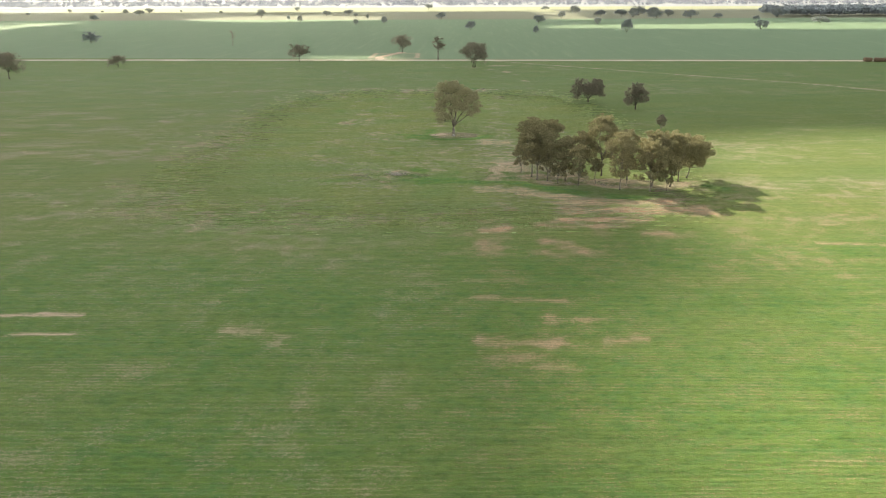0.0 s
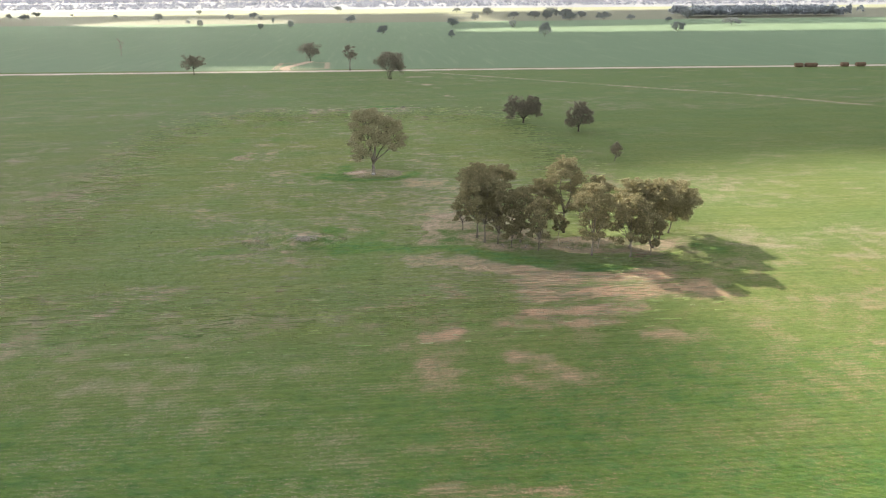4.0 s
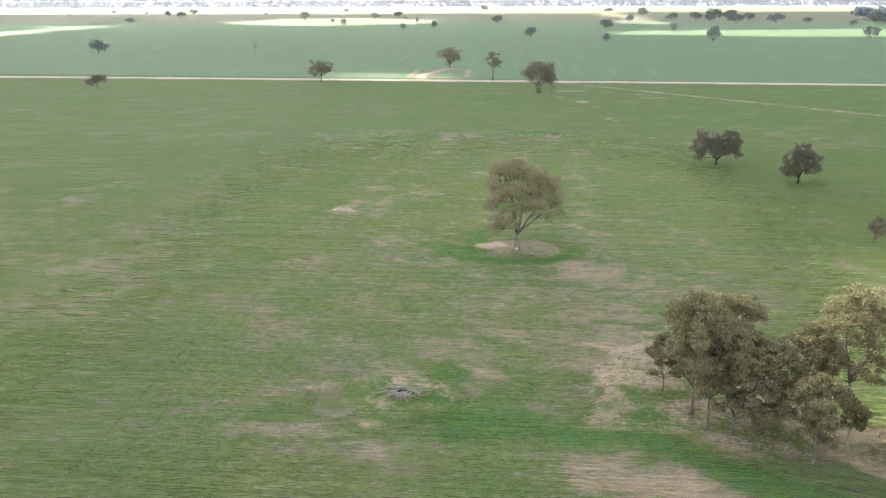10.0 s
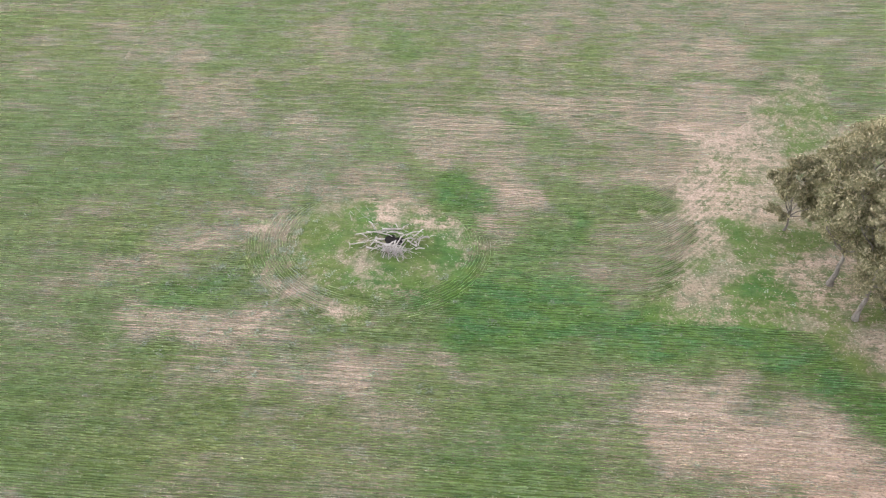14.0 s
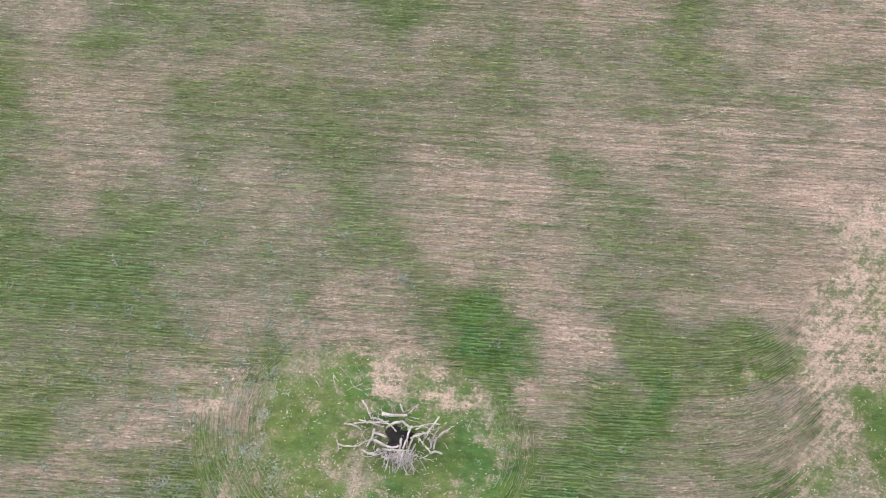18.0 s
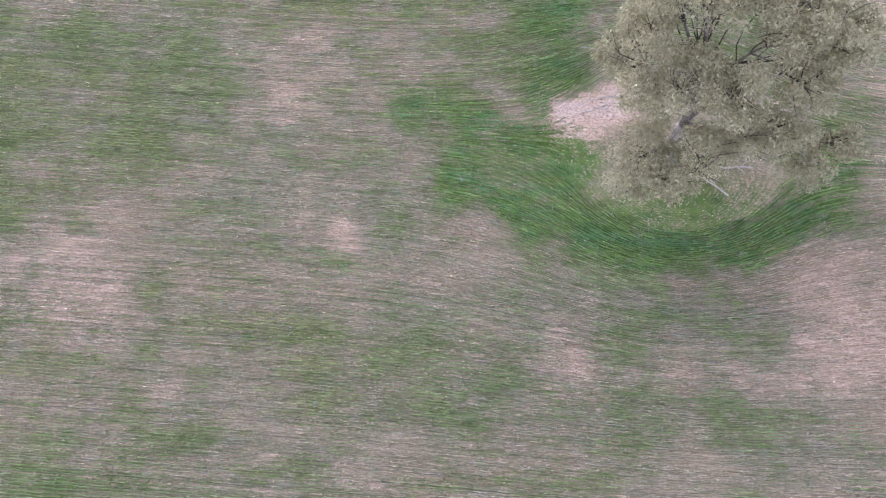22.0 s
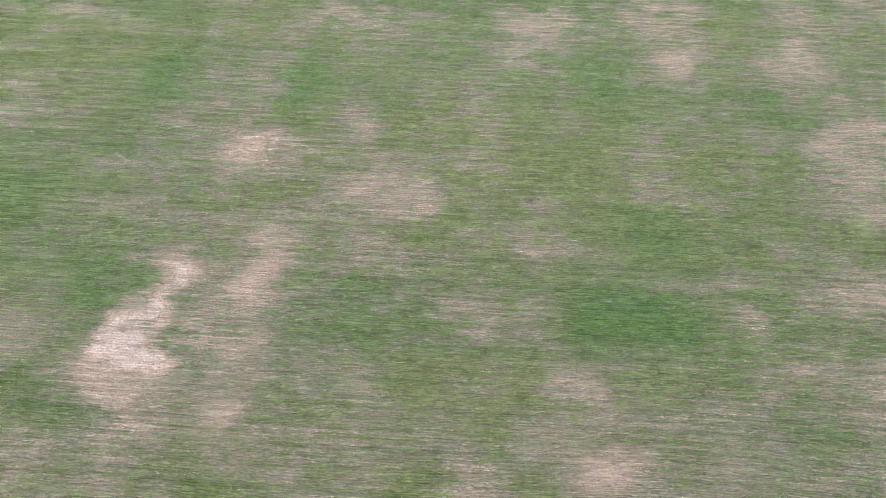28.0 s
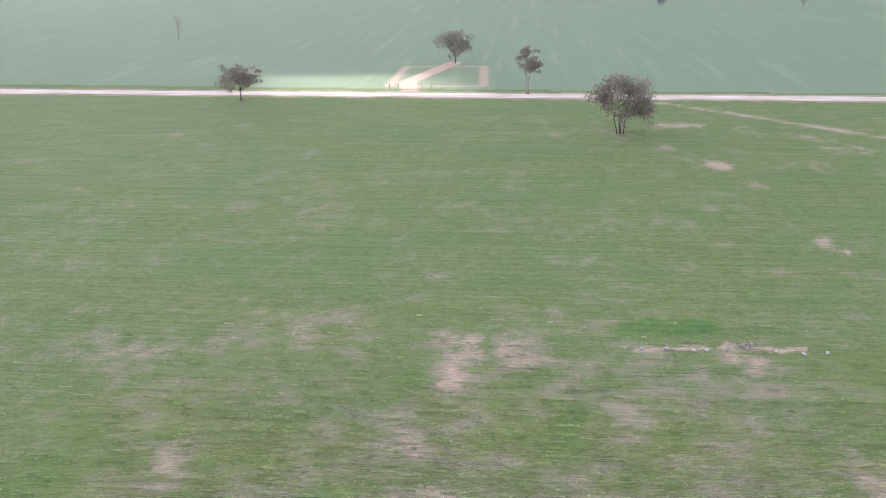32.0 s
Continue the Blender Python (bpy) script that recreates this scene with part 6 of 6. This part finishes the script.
def cloud(name, x0, x1, y0, y1, cell, gaps, label, seed):
    """A bank of cloud over the stretch of land (as the sun projects it), with a rounded base and top, thinning out to its ragged edges."""
    xs, ys = np.arange(x0, x1 + 1, cell), np.arange(y0, y1 + 1, cell)
    cx, cy = np.meshgrid(xs, ys)
    rng = np.random.default_rng(seed)
    rag = sum(np.sin(cx / s * rng.uniform(0.7, 1.3) + rng.uniform(0, 6)) * np.sin(cy / s * rng.uniform(0.7, 1.3) + rng.uniform(0, 6)) * a for s, a in ((70, 0.16), (31, 0.1), (17, 0.06)))
    body = np.minimum.reduce([(cx - x0) / 90, (x1 - cx) / 90, (cy - y0) / 90, (y1 - cy) / 90, np.ones_like(cx)])
    for gx0, gy0, rx, ry in gaps:
        body = np.minimum(body, np.hypot((cx - gx0) / rx, (cy - gy0) / ry) * 2 - 2 + 0.5)
    body = body + rag - 0.5
    thick = np.clip(body, 0, 1) ** 0.5
    lump = sum(np.sin(cx / s + rng.uniform(0, 6)) * np.cos(cy / s + rng.uniform(0, 6)) * a for s, a in ((60, 14), (23, 7)))
    shift = TO_SUN * (CLOUD_BASE / TO_SUN.z)
    n = cx.size
    base = np.stack([cx + shift.x, cy + shift.y, CLOUD_BASE - 6 * thick + lump * thick * 0.15], -1).reshape(-1, 3)
    top = np.stack([cx + shift.x, cy + shift.y, CLOUD_BASE + 1 + (16 + lump * 0.5) * thick], -1).reshape(-1, 3)
    keep = (body[:-1, :-1] > 0) & (body[1:, 1:] > 0) & (body[1:, :-1] > 0) & (body[:-1, 1:] > 0)
    i = np.arange(n).reshape(cx.shape)
    quad = np.stack([i[:-1, :-1], i[:-1, 1:], i[1:, 1:], i[1:, :-1]], -1)[keep]
    ob = mesh_object(name, np.concatenate([base, top]), np.concatenate([quad[:, ::-1], quad + n]), VAPOUR, smooth=True)
    return tagged(ob, label, "cloud", kind="structure")


cloud("cloud", -700, 900, -400, 1500, 14,
      [(124, 50, 112, 125), (76, 191, 33, 31), (132, 258, 66, 40), (190, 190, 120, 90), (-88, 630, 38, 15), (560, 1180, 430, 100), (-330, 1600, 170, 190)],
      "broad grey cloud bank with ragged gaps", 2)
cloud("cloud", -1700, 240, 1360, 2200, 30, [(-330, 1600, 170, 170)], "long grey cloud bank", 5)
cloud("cloud", 180, 1700, 1400, 2250, 30, [], "long grey cloud bank", 6)
cloud("cloud", -1800, -650, 200, 1450, 30, [], "grey cloud bank", 7)
